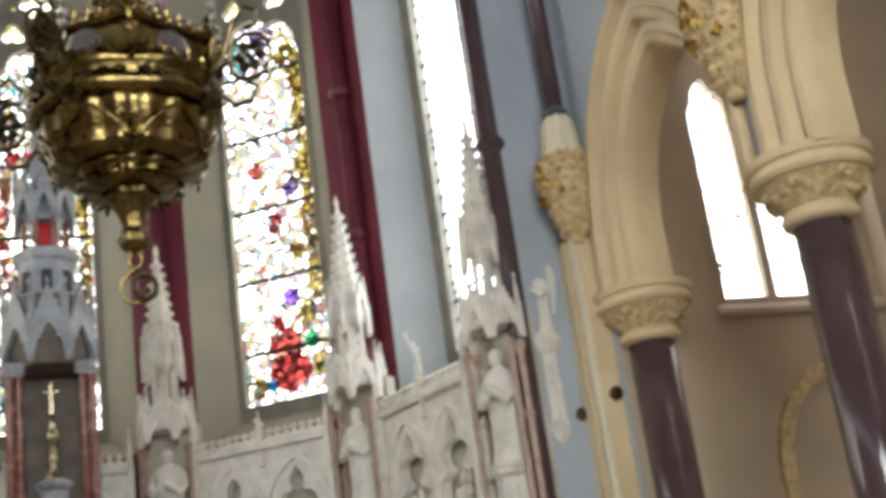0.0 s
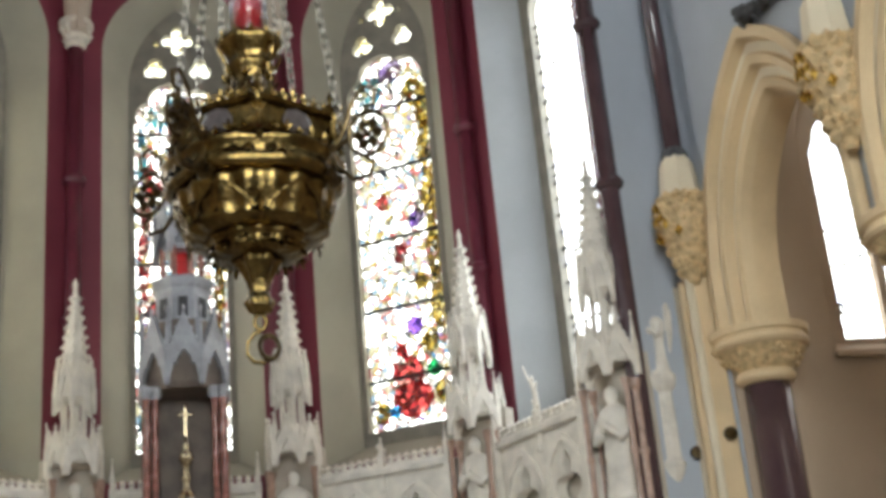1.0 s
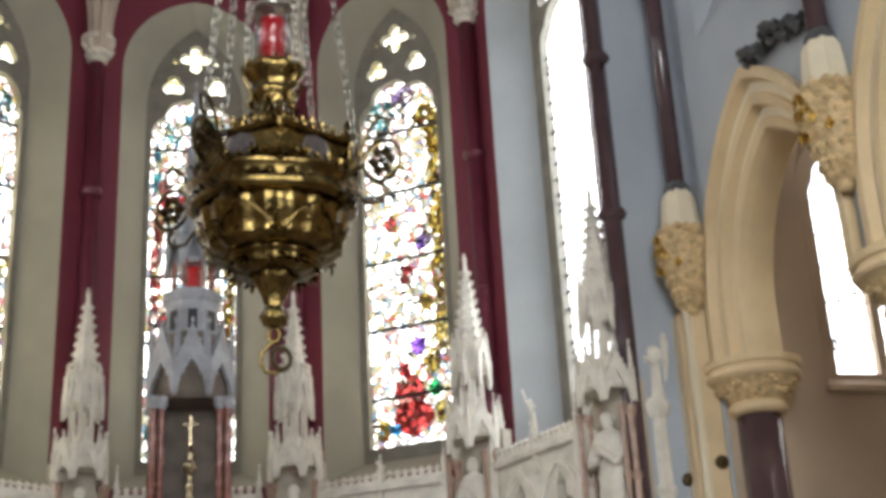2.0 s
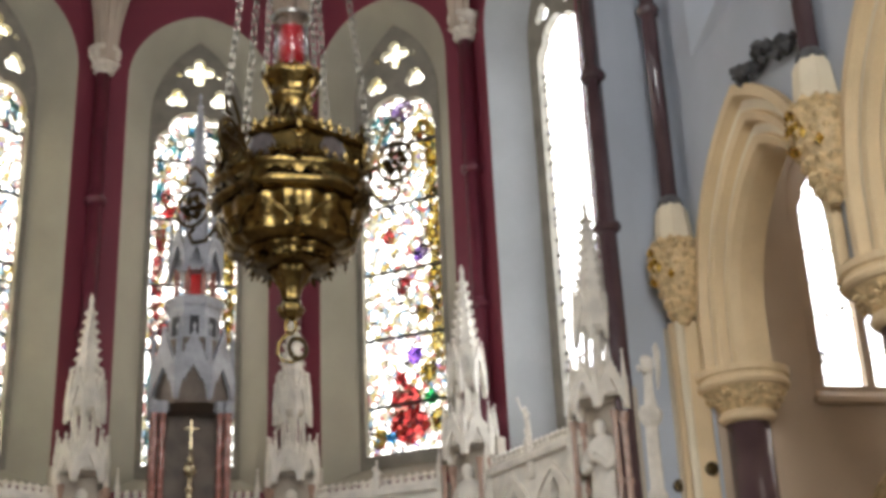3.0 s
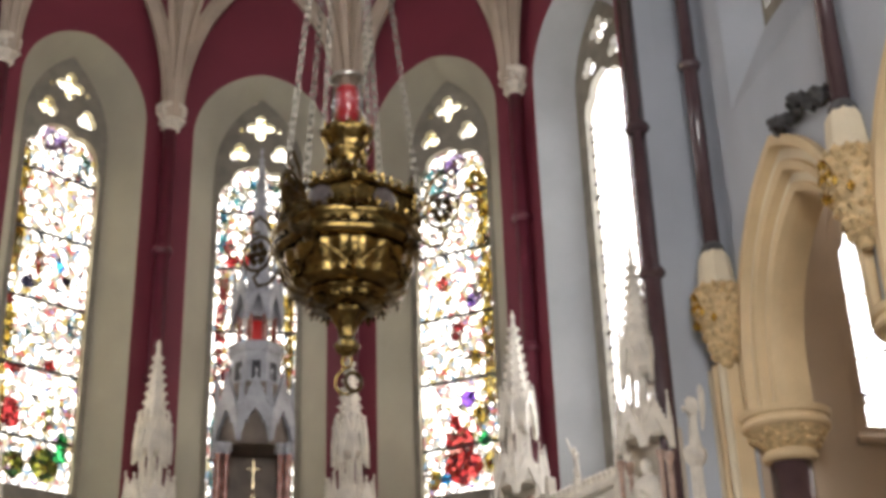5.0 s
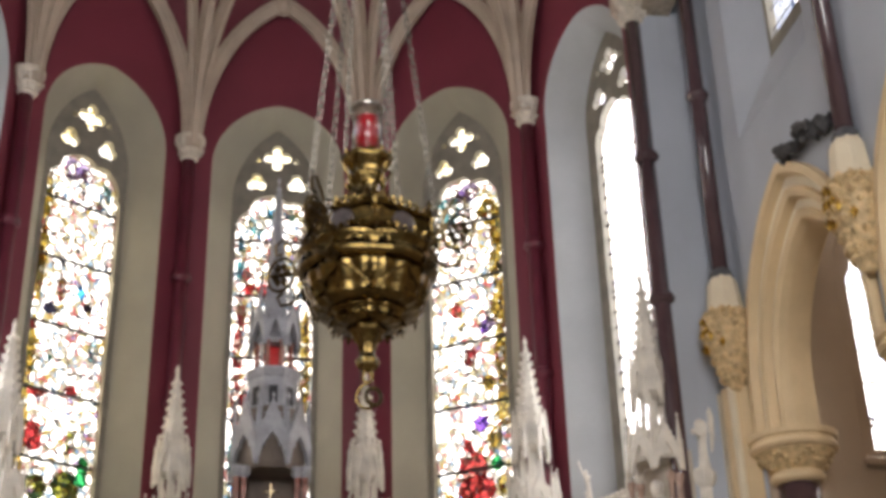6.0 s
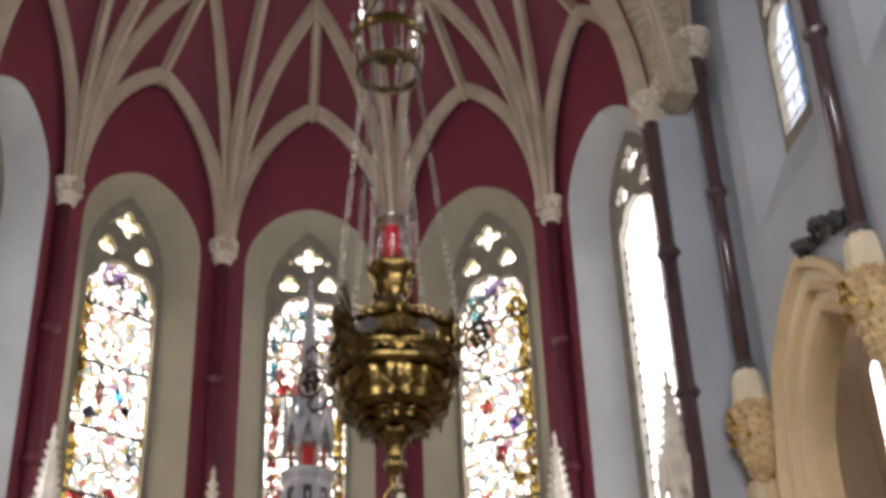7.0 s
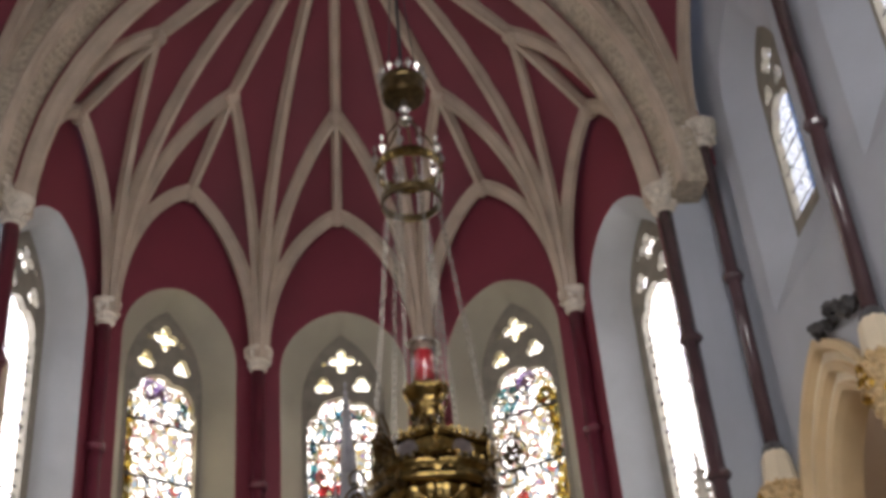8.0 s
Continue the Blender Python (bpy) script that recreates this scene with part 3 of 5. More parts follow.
# side walls of the choir with the arcade below and windows above
BAYS = list(zip(SH, SH[1:]))
CX, CY = 7.445, 0.05          # the chapel's window and its wall
for side, nm in ((1, "south"), (-1, "north")):
    for k, (y0, y1) in enumerate(BAYS):
        ym = (y0 + y1) / 2
        # local x runs along the wall, y outwards
        m = pose(side * XW, ym, 0, 0, 0, -90 * side)
        L = (y0 - y1) / 2
        wall_with_arch("wall_%s_%d" % (nm, k + 1), m, -L, L, 7.95, 15.2, arch(0.95, 8.30, 11.4, 12.5, 10), arch(0.42, 9.08, 11.2, 12.0, 10), 0.6, 0.62, PLASTER, PLASTER,
                       "grey-blue plastered clerestory wall", 0.29)
        w = thing("window_%s_%d" % (nm, k + 1), m, "narrow pale leaded clerestory window", "window", kind="structure")
        hl = [cusped(0.37, 9.24, 10.50, 10.90), foil(0, 11.45, 0.20, 4, 0.5), foil(-0.2, 11.05, 0.14, 3, 0.6), foil(0.2, 11.05, 0.14, 3, 0.6)]
        plate("tracery", arch(0.45, 9.05, 11.2, 12.05, 10), hl, 0.10, TRACERY, w, m @ pose(0, 0.33, 0), "grey stone window tracery")
        for h in hl:
            bm = bmesh.new()
            bm.faces.new([bm.verts.new((s, 0.37, z)) for s, z in h])
            part("pane", bm, CLEAR, w)
        for z in (9.4, 9.66, 9.92, 10.18, 10.44):
            bm = bmesh.new()
            sweep(bm, [(-0.37, 0.34, z), (0.37, 0.34, z)], circle(0.008, 6), lateral=(0, 1, 0))
            part("saddle_bar", bm, IRON, w)
        daylight("clerestory_daylight", (side * (XW + 1.0), ym, 10.4), (0, ym, 10.0), 1.2, 3.4, 38, (0.86, 0.94, 1.0))
        sky_board((side * (XW + 1.15), ym, 10.9), (0, ym, 10.9), 2.6, 5.4)
        # arcade arch: a spandrel and mouldings that step inwards, order after order
        wl = thing("arcade_%s_%d" % (nm, k + 1), m, "cream moulded pointed arcade arch under a plastered wall", "arch", kind="structure")
        ar = lambda hw, top_: arch(hw - 0.05, 4.93, 5.38, top_ + 0.09, 16)
        a1 = ar(1.46, 7.32)
        n = len(a1)
        fr = [(-L, 4.97)] + [(-L + 2 * L * i / (n - 3), 7.95) for i in range(n - 2)] + [(L, 4.97)]
        bm = bmesh.new()
        for y in (0.0, 0.62):
            a = [bm.verts.new((s, y, z)) for s, z in fr]
            b = [bm.verts.new((s, y, z)) for s, z in a1]
            for i in range(n - 1):
                bm.faces.new((a[i], a[i + 1], b[i + 1], b[i]))
        part("spandrel", bm, PLASTER, wl)
        orders = [(1.47, 7.34, 1.47, 7.34, 0.0, -0.09, CREAM), (1.47, 7.34, 1.39, 7.22, -0.09, -0.09, CREAM), (1.39, 7.22, 1.36, 7.18, -0.09, 0.01, CREAM), (1.36, 7.18, 1.29, 7.08, 0.01, 0.02, PALE), (1.29, 7.08, 1.27, 7.05, 0.02, -0.02, CREAM),
                  (1.27, 7.05, 1.21, 6.96, -0.02, 0.0, CREAM), (1.21, 6.96, 1.19, 6.93, 0.0, 0.10, CREAM), (1.19, 6.93, 1.13, 6.84, 0.10, 0.11, PALE), (1.13, 6.84, 1.11, 6.81, 0.11, 0.07, CREAM), (1.11, 6.81, 1.06, 6.73, 0.07, 0.10, CREAM),
                  (1.06, 6.73, 1.04, 6.70, 0.10, 0.20, CREAM), (1.04, 6.70, 1.04, 6.70, 0.20, 0.45, CREAM), (1.04, 6.70, 1.46, 7.32, 0.45, 0.64, CREAM)]
        for h0, t0, h1, t1, d0, d1, mm in orders:
            bm = bmesh.new()
            loft(bm, [[(s, d0, z) for s, z in ar(h0, t0)], [(s, d1, z) for s, z in ar(h1, t1)]], closed=False)
            part("moulding", bm, mm, wl, smooth=True)
    bm = bmesh.new()
    box(bm, min(side * XW, side * (XW + 0.6)), max(side * XW, side * (XW + 0.6)), -17.5, SH[-1], ZN, 15.4)
    tagged(part("wall_%s_end" % nm, bm, PLASTER), "grey-blue plastered church wall", "wall", kind="structure")
    # the pier of the chancel arch, between apse and choir
    bm = bmesh.new()
    ring = [(4.29, -0.04), (4.52, -0.03), (XW, -0.05), (XW, SH[0]), (XW + 0.65, SH[0]), (XW + 0.65, 0.7), (4.5, 0.9)]
    loft(bm, [[(side * x, y, z) for x, y in ring] for z in (0, 15.0)], caps=True)
    tagged(part("wall_%s_pier" % nm, bm, PLASTER), "grey-blue plastered wall beside the chancel arch", "wall", kind="structure")
    bm = bmesh.new()
    box(bm, *sorted((side * (XW + 0.03), side * (XW + 0.66))), SH[0] - 0.03, SH[0] - 0.004, 0, 4.9)
    tagged(part("trim_%s_respond" % nm, bm, BROWN), "tan plastered respond behind the pier", "respond", kind="structure")
    # aisle behind the arcade
    bm = bmesh.new()
    box(bm, *sorted((side * 10.4, side * 10.8)), -17.5, 1.4, ZN, 8.75)
    tagged(part("wall_%s_aisle" % nm, bm, BROWN), "tan plastered aisle wall", "wall", kind="structure")
    bm = bmesh.new()
    box(bm, *sorted((side * (XW + 0.6), side * 10.8)), -17.5, 1.4, 8.75, 8.9)
    tagged(part("ceiling_%s_aisle" % nm, bm, BROWN), "tan plastered aisle ceiling", "ceiling", kind="structure")
    ma = pose(side * CX, CY, 0, 0, 0, 0)
    wall_with_arch("wall_%s_chapel" % nm, ma, -2.5, 3.3, 0, 8.75, arch(1.08, 4.90, 7.2, 8.35, 12), arch(0.98, 5.05, 7.2, 8.25, 12), 0.5, 0.42, BROWN, BROWN, "tan plastered chapel end wall with a window", 0.2)
    w = thing("window_%s_chapel" % nm, ma, "three-light pale leaded chapel window, very bright", "window", kind="structure")
    hl = [[(s + c, z) for s, z in cusped(0.25, 5.10, 7.10, h)] for c, h in ((-0.6, 7.62), (0.0, 7.80), (0.6, 7.62))]
    plate("tracery", arch(1.01, 5.02, 7.2, 8.28, 12), hl, 0.1, BROWN, w, ma @ pose(0, 0.24, 0))
    for h in hl:
        bm = bmesh.new()
        bm.faces.new([bm.verts.new((s, 0.28, z)) for s, z in h])
        part("pane", bm, CLEAR, w)
        c = sum(s for s, z in h) / len(h)
        for z in (5.5, 5.9, 6.3, 6.7, 7.1):
            bm = bmesh.new()
            sweep(bm, [(c - 0.25, 0.26, z), (c + 0.25, 0.26, z)], circle(0.009, 6), lateral=(0, 1, 0))
            part("saddle_bar", bm, IRON, w)
    daylight("chapel_daylight", (side * CX, CY + 0.75, 6.7), (side * CX, -4, 5.6), 2.4, 3.8, 70, (1, 0.97, 0.95))
    sky_board((side * CX, CY + 0.85, 6.7), (side * CX, -4, 6.7), 2.6, 4.2)
    bm = bmesh.new()
    box(bm, side * CX - 1.12, side * CX + 1.12, CY - 0.07, CY, 4.84, 4.92, 0.015)
    tagged(part("trim_%s_sill" % nm, bm, BROWN), "tan stone window sill", "sill", kind="structure")
# west window out of view, added as a place for the frontal light
wall_with_arch("wall_west", pose(0, -17.5, 0, 0, 0, 180), -10.8, 10.8, ZN, 18, arch(2.7, 2.4, 9.0, 12.6, 12), arch(2.4, 2.6, 8.8, 12.2, 12), 0.5, 0.5, PLASTER, REVEAL,
               "unseen grey-blue plastered west wall with an added window opening", 0.4)
mw = pose(0, -17.5, 0, 0, 0, 180)
w = thing("window_west", mw, "unseen west window tracery, added for the fill light", "window", kind="structure")
hl = [[(s + c, z) for s, z in cusped(0.50, 2.9, 8.2, 9.0)] for c in (-1.7, -0.57, 0.57, 1.7)]
plate("tracery", arch(2.45, 2.55, 8.8, 12.25, 12), hl + [foil(0, 10.6, 0.9, 6, 0.6)], 0.14, TRACERY, w, mw @ pose(0, 0.40, 0))
# added fill lamp and glowing board that brighten the screen from the nave
daylight("nave_fill_light", (0, -17.35, 6.4), (0, -10.6, 0), 4.6, 7.0, 1330, (1.0, 0.98, 0.95))
sky_board((0, -18.6, 7.4), (0, 0, 7.4), 7.0, 12.0)


# ---- shafts, corbels and piers ----
def octa(bm, c, r, h, turn=0.0):
    """A small faceted leaf or crocket: eight faces about a centre."""
    c = Vector(c)
    ring = [bm.verts.new(c + Vector((r * math.cos(turn + i * math.pi / 2), r * math.sin(turn + i * math.pi / 2), 0))) for i in range(4)]
    t, b = bm.verts.new(c + Vector((0, 0, h))), bm.verts.new(c - Vector((0, 0, h)))
    for i in range(4):
        bm.faces.new((ring[i], ring[(i + 1) % 4], t))
        bm.faces.new((ring[(i + 1) % 4], ring[i], b))


def knobs(bm, profile, rows, count, size, seed=1, cx=0.0, cy=0.0):
    """Carved leaves set in rows over a turned body."""
    g = random.Random(seed)
    for j in range(rows):
        u = (j + 0.5) / rows * (len(profile) - 1)
        k = min(int(u), len(profile) - 2)
        f = u - k
        r = profile[k][0] * (1 - f) + profile[k + 1][0] * f
        z = profile[k][1] * (1 - f) + profile[k + 1][1] * f
        for i in range(count):
            a = 2 * math.pi * (i + 0.5 * (j % 2)) / count + g.uniform(-0.08, 0.08)
            q = size * g.uniform(0.75, 1.25)
            octa(bm, (cx + r * math.cos(a), cy + r * math.sin(a), z + g.uniform(-0.2, 0.2) * size), q, q * 1.2, a)
    return bm


def shaft_ring(z, r):
    return lathe([(r * 1.02, z - 0.07), (r * 1.35, z - 0.05), (r * 1.55, z), (r * 1.35, z + 0.05), (r * 1.02, z + 0.07)], 14)


def wall_shaft(x, y, z0, z1, r, rings, material, label, group, cap_r=0.21):
    """A tall slim shaft with rings and a leafy capital."""
    th = thing("wall_shaft", pose(x, y, 0), label, "shaft", group)
    part("shaft", lathe([(r, z0), (r, z1)], 16), material, th, smooth=True)
    for z in rings:
        part("ring", shaft_ring(z, r), material, th)
    pr = [(r * 1.05, z1), (r * 1.5, z1 + 0.03), (r * 1.25, z1 + 0.07), (cap_r * 0.75, z1 + 0.16), (cap_r, z1 + 0.30), (cap_r * 1.08, z1 + 0.32), (cap_r * 1.08, z1 + 0.38)]
    cap = part("capital", lathe(pr, 12), CAPSTONE, th, "carved offwhite leaf capital")
    part("carved_leaves", knobs(bmesh.new(), pr[2:5], 2, 8, 0.055), CAPSTONE, cap)["kind"] = "stuff"
    return th


for c in CORNERS[1:-1]:
    p = spot(c, R, 0, 0)
    wall_shaft(p.x, p.y, 0, 10.42, 0.095, (8.55, 6.72), SHAFTRED, "dark maroon painted wall shaft with rings", "apse shafts")
for sx in (-1, 1):
    wall_shaft(sx * 4.21, 0.0, 0, 10.46, 0.10, (8.55, 6.72), SHAFTRED if sx < 0 else MARBLE, "dark marble shaft with rings beside the chancel arch", "chancel arch shafts", 0.24)


# carved frieze that joins the two capitals under the chancel arch
for sx in (-1, 1):
    bm = bmesh.new()
    a, b = Vector((sx * 4.28, -0.03, 10.66)), Vector((sx * 4.69, -0.36, 11.40))
    o = Vector((0.12 * sx, 0.16, 0))
    rings = [[p - o + Vector((0, 0, -h)), p + o * 1.5 + Vector((0, 0, -h)), p + o * 1.5 + Vector((0, 0, h)), p - o + Vector((0, 0, h))] for p, h in ((a, 0.19), (a.lerp(b, 0.5), 0.20), (b, 0.19))]
    loft(bm, rings, caps=True)
    fz = thing("carved_frieze", pose(sx * 4.5, -0.2, 10.9), "offwhite carved leaf frieze joining two capitals", "frieze", "friezes")
    f = part("block", bm, CAPSTONE, fz)
    f.matrix_parent_inverse = fz.matrix_world.inverted()
    bm = bmesh.new()
    g = random.Random(4)
    for i in range(36):
        p = a.lerp(b, (i % 9 + 0.5) / 9) - o * 1.05 + Vector((0, 0, (i // 9 - 1.5) * 0.095))
        octa(bm, p + Vector((g.uniform(-0.02, 0.02), g.uniform(-0.02, 0.02), 0)), 0.05, 0.045, g.random() * 3)
    f = part("carved_leaves", bm, CAPSTONE, fz)
    f["kind"] = "stuff"
    f.matrix_parent_inverse = fz.matrix_world.inverted()


def corbel(th):
    """A faceted impost over a drop of carved leaves, gilded on one edge."""
    pr = [(0.12, 6.84), (0.14, 6.80), (0.17, 6.74), (0.205, 6.42), (0.22, 6.38)]
    part("impost", lathe(pr[::-1], 8, twist=math.pi / 8), PALE, th, "cream faceted impost")
    pr = [(0.05, 5.50), (0.09, 5.57), (0.17, 5.78), (0.255, 6.05), (0.265, 6.25), (0.22, 6.40)]
    part("carved_drop", lathe(pr, 14), CARVED, th, "carved cream drop")
    part("carved_leaves", knobs(bmesh.new(), pr[1:], 8, 13, 0.052, 3), CARVED, th, "carved cream leaves")["kind"] = "stuff"
    bm = bmesh.new()
    g = random.Random(8)
    for i in range(16):
        a = math.pi + g.uniform(-0.5, 0.9)
        z = g.uniform(5.9, 6.3)
        octa(bm, (0.27 * math.cos(a), 0.27 * math.sin(a), z), 0.04, 0.06, a)
    part("gilded_leaves", bm, GOLD, th, "gilded leaves")["kind"] = "stuff"


for sx in (1, -1):
    for k, y in enumerate(SH):
        th = wall_shaft(sx * (4.78 if k == 0 else 4.87), y, 6.82, 11.22, 0.088, (9.20,), MARBLE, "dark brown marble wall shaft on a carved corbel", "choir wall shafts", 0.24)
        part("neck", lathe([(0.13, 6.78), (0.135, 6.83), (0.12, 6.88), (0.09, 6.92)], 14), LEADGREY, th)
        corbel(th)
        if sx < 0:
            th.matrix_world = pose(-4.78 if k == 0 else -4.87, y, 0, 0, 0, 180)
    # pilaster strip below the first corbel
    bm = bmesh.new()
    box(bm, *sorted((sx * 4.74, sx * 4.98)), -0.40, -0.02, 0, 5.62, 0.03)
    ps = thing("pilaster", pose(sx * 4.84, -0.2, 0), "cream painted pilaster strip under the corbel", "pilaster", "pilasters")
    o = part("strip", bm, CREAM, ps)
    o.matrix_parent_inverse = ps.matrix_world.inverted()
    for yy, rr in ((-0.06, 0.045), (-0.22, 0.06), (-0.37, 0.045)):
        o = part("roll", lathe([(rr, 0), (rr, 5.58)], 10, sx * 4.74, yy), PALE if rr < 0.05 else CREAM, ps, smooth=True)
        o.matrix_parent_inverse = ps.matrix_world.inverted()


def pier(x, y, floor):
    """A polished round pier with a carved capital and a moulded base."""
    th = thing("arcade_pier", pose(x, y, 0), "polished dark brown marble pier with a carved cream capital", "pier", "arcade piers")
    part("shaft", lathe([(0.212, floor + 0.3), (0.212, 4.490)], 28), MARBLE, th, smooth=True)
    part("base", lathe([(r, floor + z) for r, z in ((0.36, 0), (0.36, 0.14), (0.33, 0.17), (0.3, 0.2), (0.31, 0.24), (0.26, 0.28), (0.235, 0.32))], 24), CREAM, th)
    part("neck", lathe([(0.235, 4.450), (0.275, 4.480), (0.285, 4.520), (0.25, 4.570)], 24), CREAM, th, smooth=True)
    pr = [(0.245, 4.560), (0.29, 4.620), (0.36, 4.710), (0.41, 4.770)]
    part("bell", lathe(pr, 24), CARVED, th, "cream bell of the capital")
    bm = bmesh.new()
    g = random.Random(2)
    for i in range(44):
        a = 2 * math.pi * i / 44
        z = 4.670 + 0.05 * math.sin(a * 7) + g.uniform(-0.015, 0.015)
        r = 0.30 + (z - 4.620) * 0.75
        octa(bm, (r * math.cos(a), r * math.sin(a), z), 0.038, 0.04, a)
    part("leaf_band", bm, CARVED, th, "carved cream leaf band")["kind"] = "stuff"
    part("abacus", lathe([(0.39, 4.760), (0.44, 4.780), (0.46, 4.810), (0.45, 4.840), (0.43, 4.850), (0.43, 4.880), (0.46, 4.900), (0.47, 4.960), (0.30, 4.965)], 28), CREAM, th)
    return th


for sx in (1, -1):
    for y in (-0.53, -3.50, -6.60, -9.40, -12.8):
        pier(sx * 5.27, y, 0 if y > -10 else ZN)

# dark carved stone on the crown of each arch
for sx in (1, -1):
    for k in range(3):
        y = (SH[k] + SH[k + 1]) / 2
        g = random.Random(11)
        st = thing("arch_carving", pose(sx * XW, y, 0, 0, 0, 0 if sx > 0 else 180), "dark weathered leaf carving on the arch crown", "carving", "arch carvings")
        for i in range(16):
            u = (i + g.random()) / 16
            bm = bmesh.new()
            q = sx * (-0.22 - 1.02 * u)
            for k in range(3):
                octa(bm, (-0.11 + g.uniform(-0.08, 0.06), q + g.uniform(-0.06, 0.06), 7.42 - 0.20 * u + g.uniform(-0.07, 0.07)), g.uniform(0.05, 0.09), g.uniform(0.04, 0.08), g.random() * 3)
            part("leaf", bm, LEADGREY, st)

# round gilt niche frame on the chapel wall
bm = bmesh.new()
line = [Vector((0.80 * math.cos(a), 0, 1.05 * math.sin(a))) for a in [math.pi * i / 20 for i in range(21)]]
sweep(bm, [Vector((0.80, 0, -3.2))] + line + [Vector((-0.80, 0, -3.2))], [(-0.04, -0.07), (0.04, -0.07), (0.05, 0.07), (-0.05, 0.07)], lateral=(0, 1, 0))
st = thing("niche_frame", pose(7.52, CY - 0.05, 3.2), "arched gilt-brown niche frame on the chapel wall", "niche frame")
part("arch_band", bm, CARVED, st)
bm = bmesh.new()
bm.faces.new([bm.verts.new((s, 0.02, z)) for s, z in [(0.77, -3.2)] + [(0.77 * math.cos(math.pi * i / 16), 1.02 * math.sin(math.pi * i / 16)) for i in range(17)] + [(-0.77, -3.2)]])
part("back_panel", bm, BROWN, st)


# small bronze discs on the wall and on the pilaster beside the arch
for sx in (1, -1):
    for dx, dy, dz in ((4.68, -0.055, 3.95), (4.88, -0.43, 4.04)):
        d = thing("wall_disc", pose(sx * dx, dy, dz, 90, 0, 0), "small dark bronze disc on the wall", "wall disc", "wall discs")
        part("disc", lathe([(0.06, -0.03), (0.065, 0.012), (0.055, 0.025), (0.03, 0.03), (0.02, 0.04)], 16), DARKBRASS, d)

# ---- the stone screen round the apse ----
def statue(name, h, material, m, label, category="statue", seed=0, group="", wings=False):
    """A robed stone figure, one plain mesh."""
    g = random.Random(seed)
    k = h / 1.08
    pr = [(0.17, 0.0), (0.165, 0.06), (0.145, 0.22), (0.14, 0.42), (0.15, 0.58), (0.165, 0.70), (0.175, 0.80), (0.13, 0.87), (0.06, 0.905), (0.05, 0.93)]
    bm = bmesh.new()
    rings = []
    for r, z in pr:
        rings.append([(k * (r * 1.08 * (1 + 0.07 * math.sin(7 * a + 5 * z) * (z < 0.75)) * math.cos(a)), k * (r * 0.72 * (1 + 0.09 * math.cos(5 * a - 4 * z) * (z < 0.75)) * math.sin(a)), k * z)
                      for a in [2 * math.pi * i / 20 for i in range(20)]])
    loft(bm, rings, caps=True)
    lathe([(0.02 * k, 0.90 * k), (0.055 * k, 0.93 * k), (0.072 * k, 0.99 * k), (0.066 * k, 1.04 * k), (0.03 * k, 1.08 * k)], 12, 0, -0.01 * k, bm=bm)
    for sx in (-1, 1):
        sweep(bm, [(sx * 0.16 * k, 0, 0.80 * k), (sx * 0.20 * k, -0.04 * k, 0.64 * k), (sx * 0.15 * k, -0.12 * k, 0.55 * k), (sx * 0.04 * k, -0.16 * k, 0.60 * k + 0.08 * g.random())], circle(0.045 * k, 8))
    octa(bm, (0.02 * k, -0.16 * k, 0.66 * k), 0.06 * k, 0.08 * k)
    lathe([(0.2 * k, -0.05 * k), (0.2 * k, 0.0)], 8, bm=bm)
    if wings:
        for sx in (-1, 1):
            out = [(0.05, 0.80), (0.13, 1.02), (0.22, 1.10), (0.27, 0.95), (0.25, 0.62), (0.17, 0.28), (0.10, 0.45)]
            loft(bm, [[(sx * k * p, k * (0.10 + d), k * q) for p, q in out] for d in (0.0, 0.05)], caps=True)
    ob = part(name, bm, material, smooth=not wings)
    ob.matrix_world = m
    return tagged(ob, label, category, group)


def pinnacle(bm, x, y, z0, z1, r):
    """A small four-sided pinnacle with a finial."""
    h = z1 - z0
    lathe([(r, z0), (r, z0 + 0.45 * h), (r * 1.25, z0 + 0.48 * h), (r * 0.85, z0 + 0.52 * h), (r * 0.15, z0 + 0.92 * h)], 4, x, y, bm=bm, twist=math.pi / 4)
    octa(bm, (x, y, z0 + 0.94 * h), r * 0.55, 0.06 * h)


def gablet(bm, ang, r, w, z0, z1, foot, thick=0.05):
    """A steep gable with an arched underside, on one side of a canopy."""
    a = radians(ang)
    ux, uy, nx, ny = -math.sin(a), math.cos(a), math.cos(a), math.sin(a)
    out = [(-w / 2, z0), (0, z1), (w / 2, z0), (w / 2, foot), (w * 0.42, foot - 0.03), (w * 0.36, foot + 0.06), (w * 0.27, z0 - 0.06), (w * 0.20, z0 - 0.07), (w * 0.17, z0), (w * 0.08, z0 + 0.05), (0, z0 + 0.11),
           (-w * 0.08, z0 + 0.05), (-w * 0.17, z0), (-w * 0.20, z0 - 0.07), (-w * 0.27, z0 - 0.06), (-w * 0.36, foot + 0.06), (-w * 0.42, foot - 0.03), (-w / 2, foot)]
    rings = [[(d * nx + s * ux, d * ny + s * uy, z) for s, z in out] for d in (r - thick, r)]
    loft(bm, rings, caps=True)
    for k in range(1, 5):
        for sg in (-1, 1):
            s = sg * w / 2 * (1 - k / 5)
            octa(bm, ((r - 0.02) * nx + s * ux, (r - 0.02) * ny + s * uy, z0 + (z1 - z0) * k / 5 + 0.015), 0.022, 0.026)
    octa(bm, ((r - 0.02) * nx, (r - 0.02) * ny, z1 + 0.03), 0.025, 0.05)


